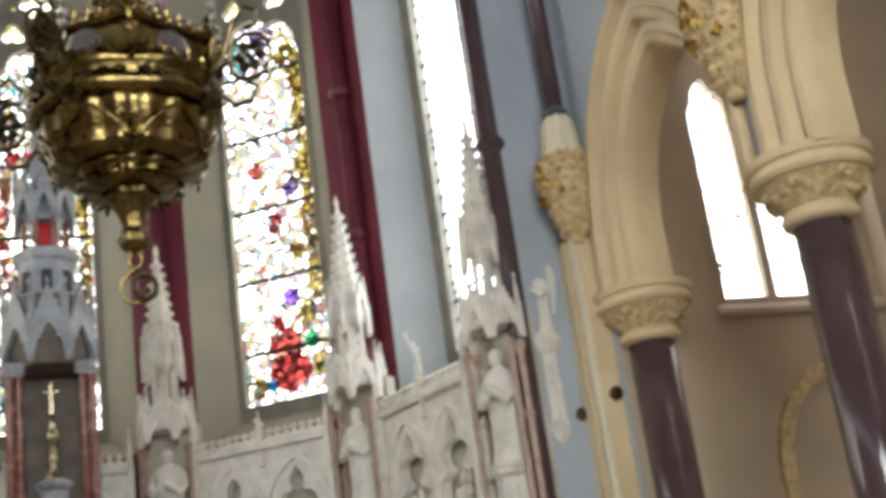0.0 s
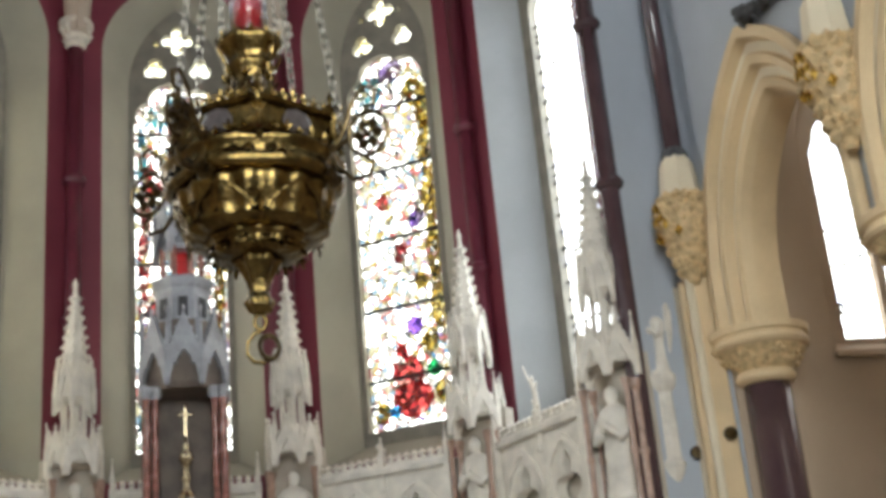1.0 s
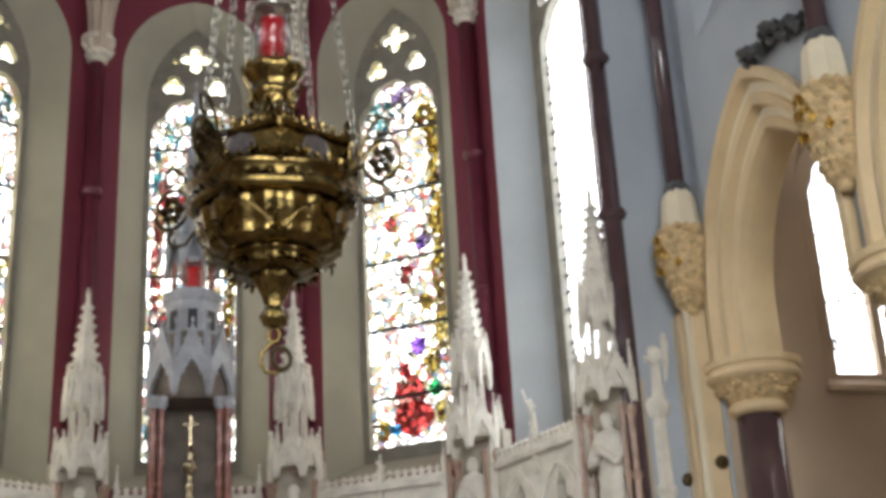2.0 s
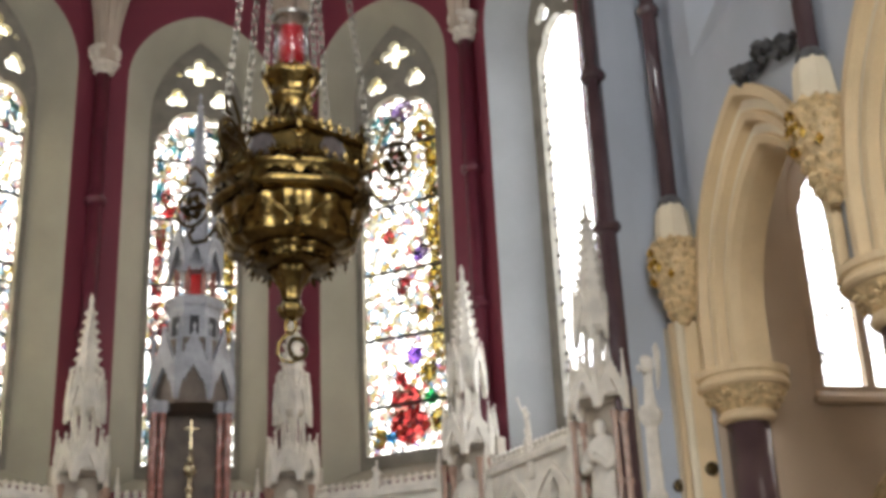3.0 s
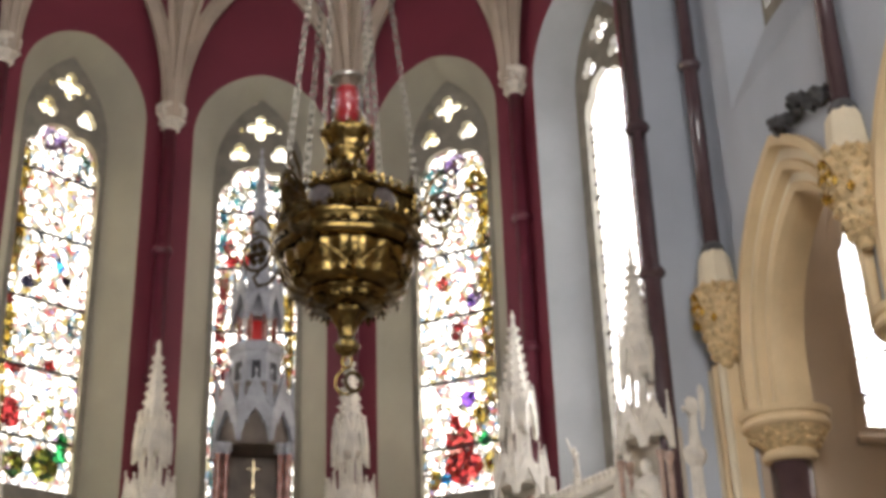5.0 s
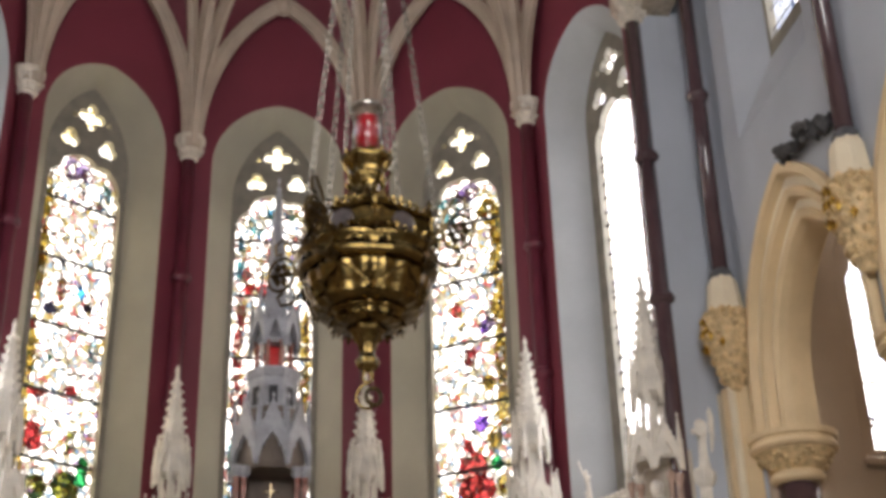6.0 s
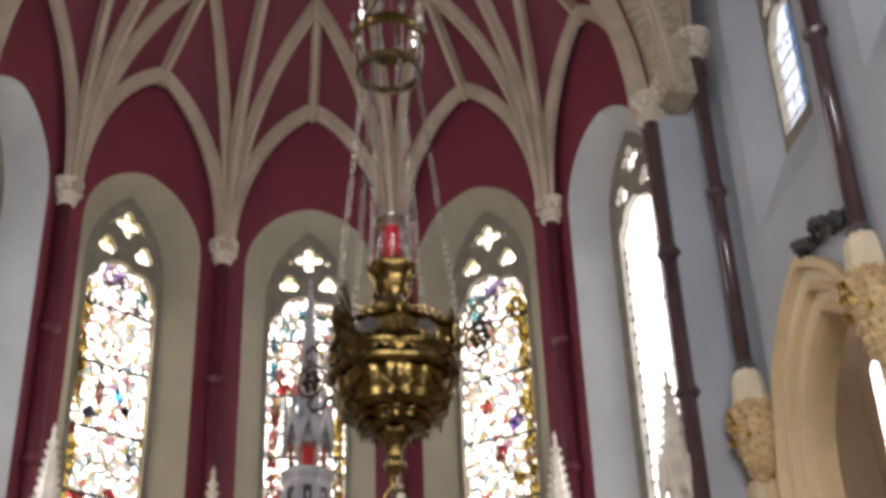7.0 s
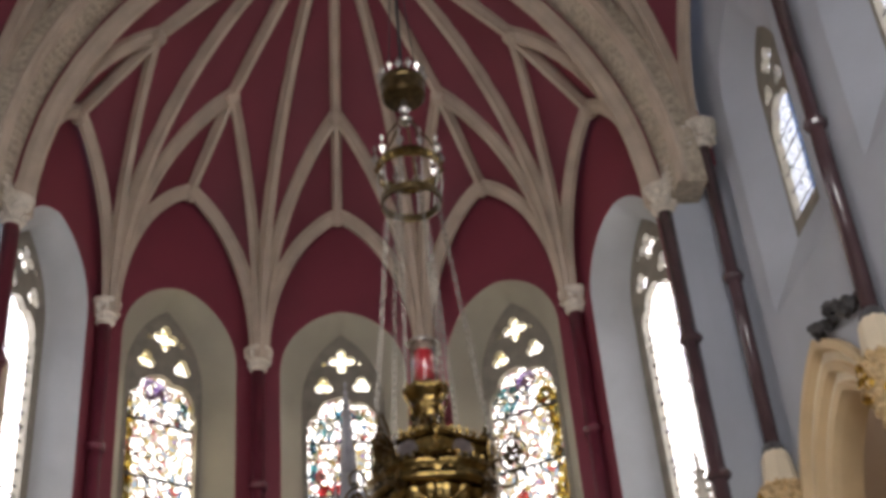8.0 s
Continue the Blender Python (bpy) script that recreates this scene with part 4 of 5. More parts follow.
def spire_niche(m, label):
    """A niche with columns, a gabled canopy and a crocketed spire."""
    th = thing("canopy_niche", m, label, "niche", "screen niches")
    bm = bmesh.new()
    box(bm, -0.34, 0.34, -0.30, 0.16, 0, 3.0, 0.02)
    box(bm, -0.38, 0.38, -0.33, 0.16, 3.0, 3.1, 0.02)
    part("plinth", bm, WHITE, th)
    # niche back in the stone colour that has the shade painted in
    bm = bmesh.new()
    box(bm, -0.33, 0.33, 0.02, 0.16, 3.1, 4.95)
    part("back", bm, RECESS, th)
    part("pedestal", lathe([(0.22, 3.1), (0.22, 3.2), (0.17, 3.24), (0.16, 3.44), (0.20, 3.48), (0.21, 3.53)], 8, 0, -0.14), WHITE, th)
    for sx in (-1, 1):
        for yy, rr in ((-0.24, 0.028), (-0.10, 0.034)):
            part("column", lathe([(rr * 1.5, 3.1), (rr * 1.5, 3.16), (rr, 3.2), (rr, 3.95), (rr * 1.4, 3.97), (rr * 1.4, 4.01), (rr, 4.03), (rr, 4.56), (rr * 1.5, 4.62), (rr * 1.6, 4.68)], 10, sx * 0.27, yy), PINKM, th, "pink-brown marble column")
    bm = bmesh.new()
    lathe([(0.24, 4.86), (0.27, 4.9), (0.27, 5.05), (0.20, 5.14), (0.07, 5.24), (0.045, 5.32)], 8, 0, -0.08, bm=bm, twist=math.pi / 8)
    part("canopy", bm, WHITE, th)
    for a in (-90, -30, -150, 30, 150):
        bm = bmesh.new()
        gablet(bm, a, 0.30, 0.30, 4.92, 5.24, 4.74)
        o = part("gablet", bm, WHITE, th)
        o.location = (0, -0.08, 0)
    for r, z0, z1, w, angs in ((0.31, 4.72, 5.36, 0.032, (-60, -120, 0, 180, 30, 150)), (0.20, 4.95, 5.44, 0.026, (-90, -30, -150, 90))):
        for a in angs:
            bm = bmesh.new()
            pinnacle(bm, r * math.cos(radians(a)), -0.08 + r * math.sin(radians(a)), z0, z1, w)
            part("pinnacle", bm, WHITE, th)
    bm = bmesh.new()
    lathe([(0.05, 5.2), (0.05, 5.56), (0.14, 5.60), (0.185, 5.64), (0.18, 5.88), (0.165, 5.94), (0.024, 6.98), (0.03, 7.0), (0.015, 7.03)], 8, 0, -0.08, bm=bm, twist=math.pi / 8)
    for i in range(8):
        a = i * math.pi / 4 + math.pi / 8
        for k in range(8):
            u = k / 8
            r, z = 0.160 * (1 - u) + 0.024 * u + 0.016, 6.02 + u * 0.95
            octa(bm, (r * math.cos(a), -0.08 + r * math.sin(a), z), 0.030, 0.030, a)
    for i in range(6):
        a = i * math.pi / 3
        lathe([(0.016, 5.12), (0.016, 5.66)], 6, 0.13 * math.cos(a), -0.08 + 0.13 * math.sin(a), bm=bm)
    octa(bm, (0, -0.08, 7.03), 0.045, 0.03)
    octa(bm, (0, -0.08, 7.07), 0.022, 0.05)
    part("spire", bm, WHITE, th)
    for i in range(8):
        a = 22.5 + 45 * i
        bm = bmesh.new()
        gablet(bm, a + 22.5, 0.215, 0.155, 5.78, 6.06, 5.50, 0.035)
        o = part("gablet", bm, WHITE, th)
        o.location = (0, -0.08, 0)
        bm = bmesh.new()
        pinnacle(bm, 0.225 * math.cos(radians(a)), 0.225 * math.sin(radians(a)), 5.46, 6.0, 0.026)
        o = part("pinnacle", bm, WHITE, th)
        o.location = (0, -0.08, 0)
    return th


NICHES = [(-55.2, 3.88), (-19, 3.88), (19, 3.88), (55.2, 3.88)]
base_niche = None
for c, d in NICHES:
    m = facing(c, d)
    if base_niche is None:
        base_niche = spire_niche(m, "white carved stone niche with a crocketed spire")
    else:
        copy_thing(base_niche, m)
    statue("statue", 1.08, WHITE, m @ pose(0, -0.14, 3.58), "white stone robed figure standing under a canopy", seed=c, group="screen statues")
for sx in (-1, 1):
    m = pose(sx * 4.10, 0.20, 0, 0, 0, -sx * 58)
    copy_thing(base_niche, m)
    statue("statue", 1.08, WHITE, m @ pose(0, -0.14, 3.58), "white stone robed figure standing under a canopy", seed=sx, group="screen statues")


def screen_panel(ang, d=3.78):
    """A length of the screen between two niches: two cusped arches with figures, a cornice and a cresting."""
    m = facing(ang, d)
    hw = 0.86
    th = thing("screen_panel", m, "white carved stone screen with two cusped blind arches", "screen", "screen panels")
    # back of the blind arches, its shade painted into the stone colour
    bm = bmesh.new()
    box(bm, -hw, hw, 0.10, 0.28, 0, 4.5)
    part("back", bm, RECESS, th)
    bm = bmesh.new()
    box(bm, -hw, hw, -0.10, 0.22, 0, 2.7)
    part("dado", bm, WHITE, th)
    holes = []
    for c in (-0.38, 0.38):
        left = [(-0.28, 2.72), (-0.28, 3.52), (-0.26, 3.62), (-0.18, 3.65), (-0.12, 3.69), (-0.15, 3.74), (-0.22, 3.80), (-0.225, 3.88), (-0.17, 3.95), (-0.095, 3.955), (-0.06, 3.99), (-0.085, 4.05), (-0.08, 4.12), (-0.04, 4.18)]
        holes.append([(s + c, z) for s, z in left + [(0, 4.23)] + [(-s, z) for s, z in left[::-1]]])
    plate("arcading", [(-hw, 2.7), (hw, 2.7), (hw, 4.46), (-hw, 4.46)], holes, 0.13, WHITE, th, m @ pose(0, 0.0, 0))
    for c in (-0.38, 0.38):
        bm = bmesh.new()
        out, inn = arch(0.40, 3.6, 3.72, 4.38, 10), arch(0.355, 3.6, 3.72, 4.31, 10)
        loft(bm, [[(s + c, -0.065, z) for s, z in out], [(s + c, -0.10, z) for s, z in out], [(s + c, -0.10, z) for s, z in inn], [(s + c, -0.065, z) for s, z in inn]], closed=False)
        part("hood_mould", bm, WHITE, th)
        bm = bmesh.new()
        g = random.Random(int(ang * 10 + c * 100))
        for q in (-0.17, -0.03, 0.13):
            zz = 3.38 + g.uniform(-0.2, 0.22)
            lean = g.uniform(-0.03, 0.03)
            k = 12
            prof = [(0.12, 2.72), (0.13, 2.95), (0.105, zz - 0.22), (0.125, zz - 0.08), (0.115, zz), (0.05, zz + 0.07), (0.066, zz + 0.12), (0.066, zz + 0.17), (0.03, zz + 0.215)]
            loft(bm, [[(c + q + lean * (z - 3) + r * (1 + 0.12 * math.cos(5 * p + z * 9)) * math.cos(p), 0.06 + 0.8 * r * math.sin(p), z) for p in [2 * math.pi * i / k for i in range(k)]] for r, z in prof], caps=True)
            sweep(bm, [Vector((c + q - 0.10, 0.04, zz - 0.03)), Vector((c + q - 0.08, -0.06, zz - 0.14)), Vector((c + q + 0.04, -0.07, zz - 0.10 + g.uniform(-0.05, 0.08)))], circle(0.034, 6))
        o = part("relief", bm, WHITE, th)
    bm = bmesh.new()
    box(bm, -hw, hw, -0.13, 0.28, 4.46, 4.55, 0.015)
    part("cornice", bm, WHITE, th)
    bm = bmesh.new()
    n = 17
    for i in range(n):
        s = -hw + (i + 0.5) * 2 * hw / n
        box(bm, s - 0.028, s + 0.028, -0.075, -0.025, 4.59, 4.62)
        octa(bm, (s, -0.05, 4.65), 0.056, 0.05, math.pi / 4)
    box(bm, -hw, hw, -0.07, -0.03, 4.55, 4.60)
    part("cresting", bm, WHITE, th)
    for s in (-hw + 0.04, hw - 0.04):
        bm = bmesh.new()
        box(bm, s - 0.035, s + 0.035, -0.16, -0.07, 2.7, 4.5)
        pinnacle(bm, s, -0.115, 4.5, 4.95, 0.035)
        part("buttress", bm, WHITE, th)
        part("colonnette", lathe([(0.028, 2.75), (0.028, 3.62)], 10, s * 0.93, -0.13), IRON, th, "dark polished colonnette")
    bm = bmesh.new()
    box(bm, -0.03, 0.03, -0.12, -0.06, 4.28, 4.55)
    pinnacle(bm, 0, -0.09, 4.5, 4.9, 0.045)
    for i in range(4):
        octa(bm, (0.035 * (-1) ** i, -0.09, 4.62 + 0.06 * i), 0.035, 0.035)
    part("finial", bm, WHITE, th)
    return th


for a in (-72, -36, 0, 36, 72):
    screen_panel(a)
# thin figure with a raised staff on the screen's cresting
for a in (72, -72):
    bm = bmesh.new()
    sweep(bm, [(0, 0, 0), (0.015, 0, 0.12), (0.0, 0, 0.28), (-0.03, 0, 0.40)], circle(0.03, 8))
    octa(bm, (-0.03, 0, 0.44), 0.035, 0.05)
    sweep(bm, [(0.0, 0, 0.33), (-0.07, -0.02, 0.45), (-0.14, -0.02, 0.60)], circle(0.012, 6))
    sweep(bm, [(0.0, 0, 0.30), (0.08, -0.02, 0.38)], circle(0.012, 6))
    st = part("small_statue", bm, WHITE)
    st.matrix_world = facing(a, 3.70, 4.60)
    tagged(st, "slender white angel with a raised arm on the screen", "statue", "angels")
# angels on brackets beside the arch
for sx in (1, -1):
    m = pose(sx * 4.46, 0.02, 0, 0, 0, -sx * 60)
    br = thing("angel_bracket", m, "white stone bracket pedestal on a dark colonnette", "pedestal", "angel brackets")
    part("colonnette", lathe([(0.05, 0), (0.05, 3.75)], 10), IRON, br)
    part("pedestal", lathe([(0.05, 3.68), (0.10, 3.76), (0.13, 3.86), (0.10, 3.92), (0.095, 4.55), (0.13, 4.60), (0.15, 4.66), (0.15, 4.72)], 8), WHITE, br)
    an = statue("angel_statue", 0.66, WHITE, m @ pose(0, 0, 4.76), "white stone angel with folded wings on a bracket", seed=3, group="angels", wings=True)
    ca = thing("sconce_candle", m @ pose(-0.13, -0.14, 0), "cream candle on a small wall sconce", "candle", "sconces")
    part("candle", lathe([(0.035, 3.98), (0.035, 4.28), (0.02, 4.29)], 10), WAX, ca)
    part("dish", lathe([(0.02, 3.88), (0.07, 3.94), (0.075, 3.98), (0.035, 3.985)], 12), BRASS, ca)
    bm = bmesh.new()
    sweep(bm, [(0, 0, 3.9), (0.06, 0.06, 3.86), (0.13, 0.14, 3.92)], circle(0.014, 8))
    part("arm", bm, DARKBRASS, ca)


# ---- the altar's tower ----
TX, TY = 0.0, 3.32
tw = thing("altar_tower", pose(TX, TY, 0), "grey marble altar tower with red marble columns and a spire", "altar tower")
bm = bmesh.new()
box(bm, -0.56, 0.56, -0.50, 0.36, 0, 3.35, 0.02)
box(bm, -0.52, 0.52, -0.46, 0.36, 3.35, 3.52, 0.02)
box(bm, -0.56, 0.56, -0.50, 0.36, 3.52, 3.60, 0.02)
box(bm, -0.50, 0.50, -0.44, 0.36, 3.60, 3.86, 0.03)
box(bm, -0.54, 0.54, -0.48, 0.36, 3.86, 3.94, 0.02)
part("base", bm, GREYM, tw)
bm = bmesh.new()
box(bm, -0.33, 0.33, 0.20, 0.34, 3.94, 5.8)
part("niche_back", bm, NICHE, tw, "brown stone niche back")
for x0 in (-0.40, 0.33):
    bm = bmesh.new()
    box(bm, x0, x0 + 0.07, -0.05, 0.34, 3.94, 5.7)
    part("niche_cheek", bm, NICHE, tw)
for x, y in ((-0.42, -0.32), (0.42, -0.32), (-0.33, -0.30), (0.33, -0.30), (-0.44, -0.05), (0.44, -0.05), (-0.42, 0.2), (0.42, 0.2)):
    part("column", lathe([(0.055, 4.06), (0.04, 4.10), (0.038, 5.40), (0.05, 5.44)], 12, x, y), REDM, tw, "red marble column", smooth=True)
    part("column_base", lathe([(0.08, 3.94), (0.08, 4.0), (0.06, 4.04), (0.062, 4.08)], 10, x, y), GREYM, tw)
    bm = lathe([(0.042, 5.42), (0.05, 5.45), (0.075, 5.53), (0.08, 5.58)], 10, x, y)
    knobs(bm, [(0.05, 5.45), (0.075, 5.53)], 1, 6, 0.022, cx=x, cy=y)
    part("column_capital", bm, GREYM, tw)
bm = bmesh.new()
lathe([(0.44, 5.56), (0.46, 5.62), (0.46, 5.98), (0.36, 6.10), (0.36, 6.38)], 8, bm=bm, twist=math.pi / 8)
part("vault_block", bm, NICHE, tw)
for a in (-90, -45, -135, 0, 180):
    bm = bmesh.new()
    gablet(bm, a, 0.50, 0.44, 5.88, 6.44, 5.60, 0.06)
    part("gable", bm, GREYM, tw)
for a in (-67.5, -112.5, -22.5, -157.5, 22.5, 157.5):
    for r, z0, z1, w in ((0.50, 5.58, 6.52, 0.04), (0.40, 6.1, 6.66, 0.03)):
        bm = bmesh.new()
        pinnacle(bm, r * math.cos(radians(a)), r * math.sin(radians(a)), z0, z1, w)
        part("pinnacle", bm, GREYM, tw)
drum = part("drum", lathe([(0.34, 6.08), (0.33, 6.40), (0.33, 6.78), (0.36, 6.82), (0.38, 6.88), (0.36, 6.92), (0.28, 6.95)], 8, twist=math.pi / 8), GREYM, tw)
# dark slabs on the solid drum imitate the shade inside its openings
for i in range(8):
    a = i * 45
    bm = bmesh.new()
    box(bm, 0.305, 0.318, -0.055, 0.055, 6.42, 6.66)
    o = part("drum_opening_shade", bm, IRON, tw)
    o.rotation_euler = (0, 0, radians(a + 0))
for i in range(8):
    a = radians(22.5 + 45 * i)
    part("lantern_column", lathe([(0.045, 6.93), (0.034, 6.97), (0.032, 7.27), (0.045, 7.31)], 8, 0.24 * math.cos(a), 0.24 * math.sin(a)), REDM, tw)
part("lantern_core", lathe([(0.10, 6.93), (0.12, 6.97), (0.13, 7.15), (0.11, 7.27), (0.06, 7.30)], 12), REDCLOTH, tw, "bright red lantern glass")
bm = bmesh.new()
lathe([(0.27, 7.28), (0.28, 7.34), (0.25, 7.42), (0.17, 7.60), (0.15, 7.72)], 8, bm=bm, twist=math.pi / 8)
part("upper_canopy", bm, GREYM, tw)
for i in range(8):
    bm = bmesh.new()
    gablet(bm, 45 * i - 90, 0.33, 0.25, 7.48, 7.86, 7.24, 0.05)
    part("upper_gable", bm, GREYM, tw)
    bm = bmesh.new()
    pinnacle(bm, 0.34 * math.cos(radians(22.5 + 45 * i)), 0.34 * math.sin(radians(22.5 + 45 * i)), 7.22, 8.02, 0.032)
    part("pinnacle", bm, GREYM, tw)
bm = bmesh.new()
lathe([(0.16, 7.66), (0.155, 7.9), (0.17, 7.95), (0.15, 8.0), (0.13, 8.3), (0.145, 8.34), (0.12, 8.38), (0.015, 9.78), (0.03, 9.80), (0.01, 9.86)], 8, bm=bm, twist=math.pi / 8)
for i in range(8):
    a = i * math.pi / 4 + math.pi / 8
    for k in range(14):
        u = k / 14
        r = 0.125 * (1 - u) + 0.02 * u
        octa(bm, (r * math.cos(a), r * math.sin(a), 8.42 + u * 1.34), 0.024, 0.026, a)
    pinnacle(bm, 0.21 * math.cos(a), 0.21 * math.sin(a), 7.7, 8.5, 0.028)
part("spire", bm, GREYM, tw)

# metal cross on its foot
cr = thing("altar_cross", pose(TX, TY - 0.40, 0), "silver and gilt altar cross on a marble pedestal", "cross")
part("pedestal", lathe([(0.20, 3.94), (0.20, 3.98), (0.15, 4.02), (0.14, 4.18), (0.19, 4.22), (0.20, 4.27), (0.16, 4.29)], 8), GREYM, cr)
GILT = mat("pale_gilt_metal", (0.50, 0.41, 0.26), 0.25, metal=1.0, vary=0.15, scale=16.0, bump=0.1)
part("stem", lathe([(0.135, 4.28), (0.12, 4.31), (0.085, 4.34), (0.07, 4.38), (0.04, 4.42), (0.034, 4.50), (0.06, 4.53), (0.034, 4.56), (0.03, 4.66), (0.05, 4.69), (0.075, 4.74), (0.078, 4.77), (0.05, 4.82), (0.028, 4.86), (0.045, 4.885), (0.022, 4.92), (0.018, 5.0)], 18), GILT, cr, "pale gilt turned stem", smooth=True)
bm = bmesh.new()
box(bm, -0.014, 0.014, -0.012, 0.012, 4.98, 5.34, 0.004)
box(bm, -0.075, 0.075, -0.012, 0.012, 5.232, 5.25, 0.004)
for p in ((0, 0, 5.35), (-0.08, 0, 5.24), (0.08, 0, 5.24)):
    octa(bm, p, 0.02, 0.02)
part("cross_arms", bm, GILT, cr)

# altar front with its gable
al = thing("high_altar", pose(0, 2.75, 0), "grey-white marble high altar with a crocketed gable", "altar")
bm = bmesh.new()
box(bm, -2.6, 2.6, -0.55, 0.35, 0, 2.55, 0.02)
box(bm, -2.7, 2.7, -0.62, 0.35, 2.55, 2.68, 0.02)
part("altar_body", bm, GREYM, al)
bm = bmesh.new()
box(bm, -2.3, 2.3, -0.1, 0.35, 2.68, 3.02, 0.02)
part("gradine", bm, GREYM, al)
bm = bmesh.new()
gw = [(-0.42, 3.02), (-0.42, 3.30), (0.0, 3.86), (0.42, 3.30), (0.42, 3.02), (0.26, 3.02)] + [(0.26 * math.cos(math.pi * i / 10), 3.22 + 0.2 * math.sin(math.pi * i / 10)) for i in range(11)] + [(-0.26, 3.02)]
loft(bm, [[(s, y, z) for s, z in gw] for y in (-0.16, 0.05)], caps=True)
for k in range(1, 9):
    for sg in (-1, 1):
        octa(bm, (sg * 0.42 * (1 - k / 9), -0.10, 3.31 + 0.56 * k / 9), 0.03, 0.035)
octa(bm, (0, -0.1, 3.92), 0.04, 0.07)
part("gable", bm, GREYM, al)
bm = bmesh.new()
box(bm, -0.25, 0.25, 0.06, 0.10, 3.02, 3.45)
part("tabernacle_door", bm, DARKBRASS, al, "dull brass tabernacle door")

# candles and flowers on the altar
for i, (x, z) in enumerate(((-2.06, 3.70), (-0.73, 3.63), (0.66, 3.60), (2.01, 3.56))):
    ca = thing("altar_candle", pose(x, 2.42, 0), "thick cream candle in a brass holder on the altar", "candle", "altar candles")
    part("candle", lathe([(0.045, z - 0.42), (0.045, z - 0.01), (0.03, z)], 14), WAX, ca, smooth=False)
    part("holder", lathe([(0.09, 2.68), (0.085, 2.72), (0.03, 2.78), (0.028, z - 0.58), (0.05, z - 0.54), (0.03, z - 0.50), (0.075, z - 0.44), (0.08, z - 0.41), (0.046, z - 0.405)], 16), BRASS, ca, smooth=True)
    part("wick", lathe([(0.004, z), (0.004, z + 0.03)], 6), IRON, ca)
for x in (-1.41, 1.30):
    fl = thing("flower_arrangement", pose(x, 2.42, 0), "pink and white flowers in a brass vase on the altar", "flowers", "altar flowers")
    g = random.Random(int(x * 10))
    part("vase", lathe([(0.07, 2.68), (0.08, 2.70), (0.05, 2.76), (0.09, 2.9), (0.07, 3.02), (0.08, 3.05)], 14), BRASS, fl, smooth=True)
    for nm, mt, cnt, sz in (("pink_bloom", PINK, 7, 0.075), ("white_bloom", PETALW, 16, 0.03)):
        for i in range(cnt):
            px, py, pz = g.uniform(-0.16, 0.16), g.uniform(-0.12, 0.1), 3.12 + g.random() * 0.36
            bm = bmesh.new()
            for k in range(12):
                a, e = g.random() * 6.28, g.uniform(-0.6, 1.3)
                octa(bm, (px + sz * 0.6 * math.cos(a) * math.cos(e), py + sz * 0.6 * math.sin(a) * math.cos(e), pz + sz * 0.6 * math.sin(e)), sz * 0.42, sz * 0.3, a)
            part(nm, bm, mt, fl)
    bm = bmesh.new()
    for i in range(60):
        a, r = g.random() * 6.28, g.uniform(0.02, 0.22)
        c = Vector((r * math.cos(a), r * math.sin(a) * 0.7, 3.02 + g.random() * 0.40))
        d = Vector((math.cos(a), math.sin(a), g.uniform(0.2, 1.0))).normalized() * 0.07
        w = Vector((-math.sin(a), math.cos(a), 0)) * 0.022
        bm.faces.new([bm.verts.new(q) for q in (c, c + d * 0.5 + w, c + d, c + d * 0.5 - w)])
    part("foliage", bm, LEAF, fl)


# ---- the hanging sanctuary lamp ----
LX, LY = 0.278, -5.75
lamp = thing("sanctuary_lamp", pose(LX, LY, 0.02) @ Matrix.Diagonal((0.80, 0.80, 0.885, 1)), "ornate hanging brass sanctuary lamp with a red glass", "hanging lamp")


def ring_line(r, z, n=24, cx=0.0, cy=0.0):
    return [Vector((cx + r * math.cos(2 * math.pi * i / n), cy + r * math.sin(2 * math.pi * i / n), z)) for i in range(n + 1)]


def chain(bm, a, b, link=0.075, wire=0.0075):
    """Oval links, each turned a quarter against the last."""
    a, b = Vector(a), Vector(b)
    t = (b - a).normalized()
    u = t.orthogonal().normalized()
    v = t.cross(u)
    n = max(1, int((b - a).length / (link * 0.74)))
    for k in range(n):
        c = a.lerp(b, (k + 0.5) / n)
        w = u if k % 2 else v
        pts = [c + t * (link / 2 * math.cos(q)) + w * (link * 0.26 * math.sin(q)) for q in [2 * math.pi * i / 8 for i in range(9)]]
        sweep(bm, pts, circle(wire, 4), lateral=t.cross(w), caps=False)
    return bm


# eye, hook and pull ring under the stem
bm = bmesh.new()
sweep(bm, [Vector((0.034 * math.cos(a), 0.0, 3.985 + 0.042 * math.sin(a))) for a in [2 * math.pi * i / 16 for i in range(17)]], circle(0.012, 6), lateral=(0, 1, 0), caps=False)
part("eye", bm, BRASS, lamp, smooth=True)
bm = bmesh.new()
sweep(bm, [Vector((0.02, 0.0, 3.945)), Vector((-0.03, 0.01, 3.93)), Vector((-0.075, 0.015, 3.88)), Vector((-0.08, 0.015, 3.82)), Vector((-0.045, 0.01, 3.775)), Vector((0.01, 0.0, 3.765)), Vector((0.05, 0.0, 3.79))], circle(0.012, 8), lateral=(0, 1, 0))
part("hook", bm, BRASS, lamp, smooth=True)
bm = bmesh.new()
sweep(bm, [Vector((0.045 + 0.055 * math.cos(a), 0.05 * math.sin(a), 3.85 + 0.075 * math.sin(a))) for a in [2 * math.pi * i / 24 for i in range(25)]], circle(0.016, 8), lateral=(0, 1, 0), caps=False)
part("pull_ring", bm, DARKBRASS, lamp, smooth=True)
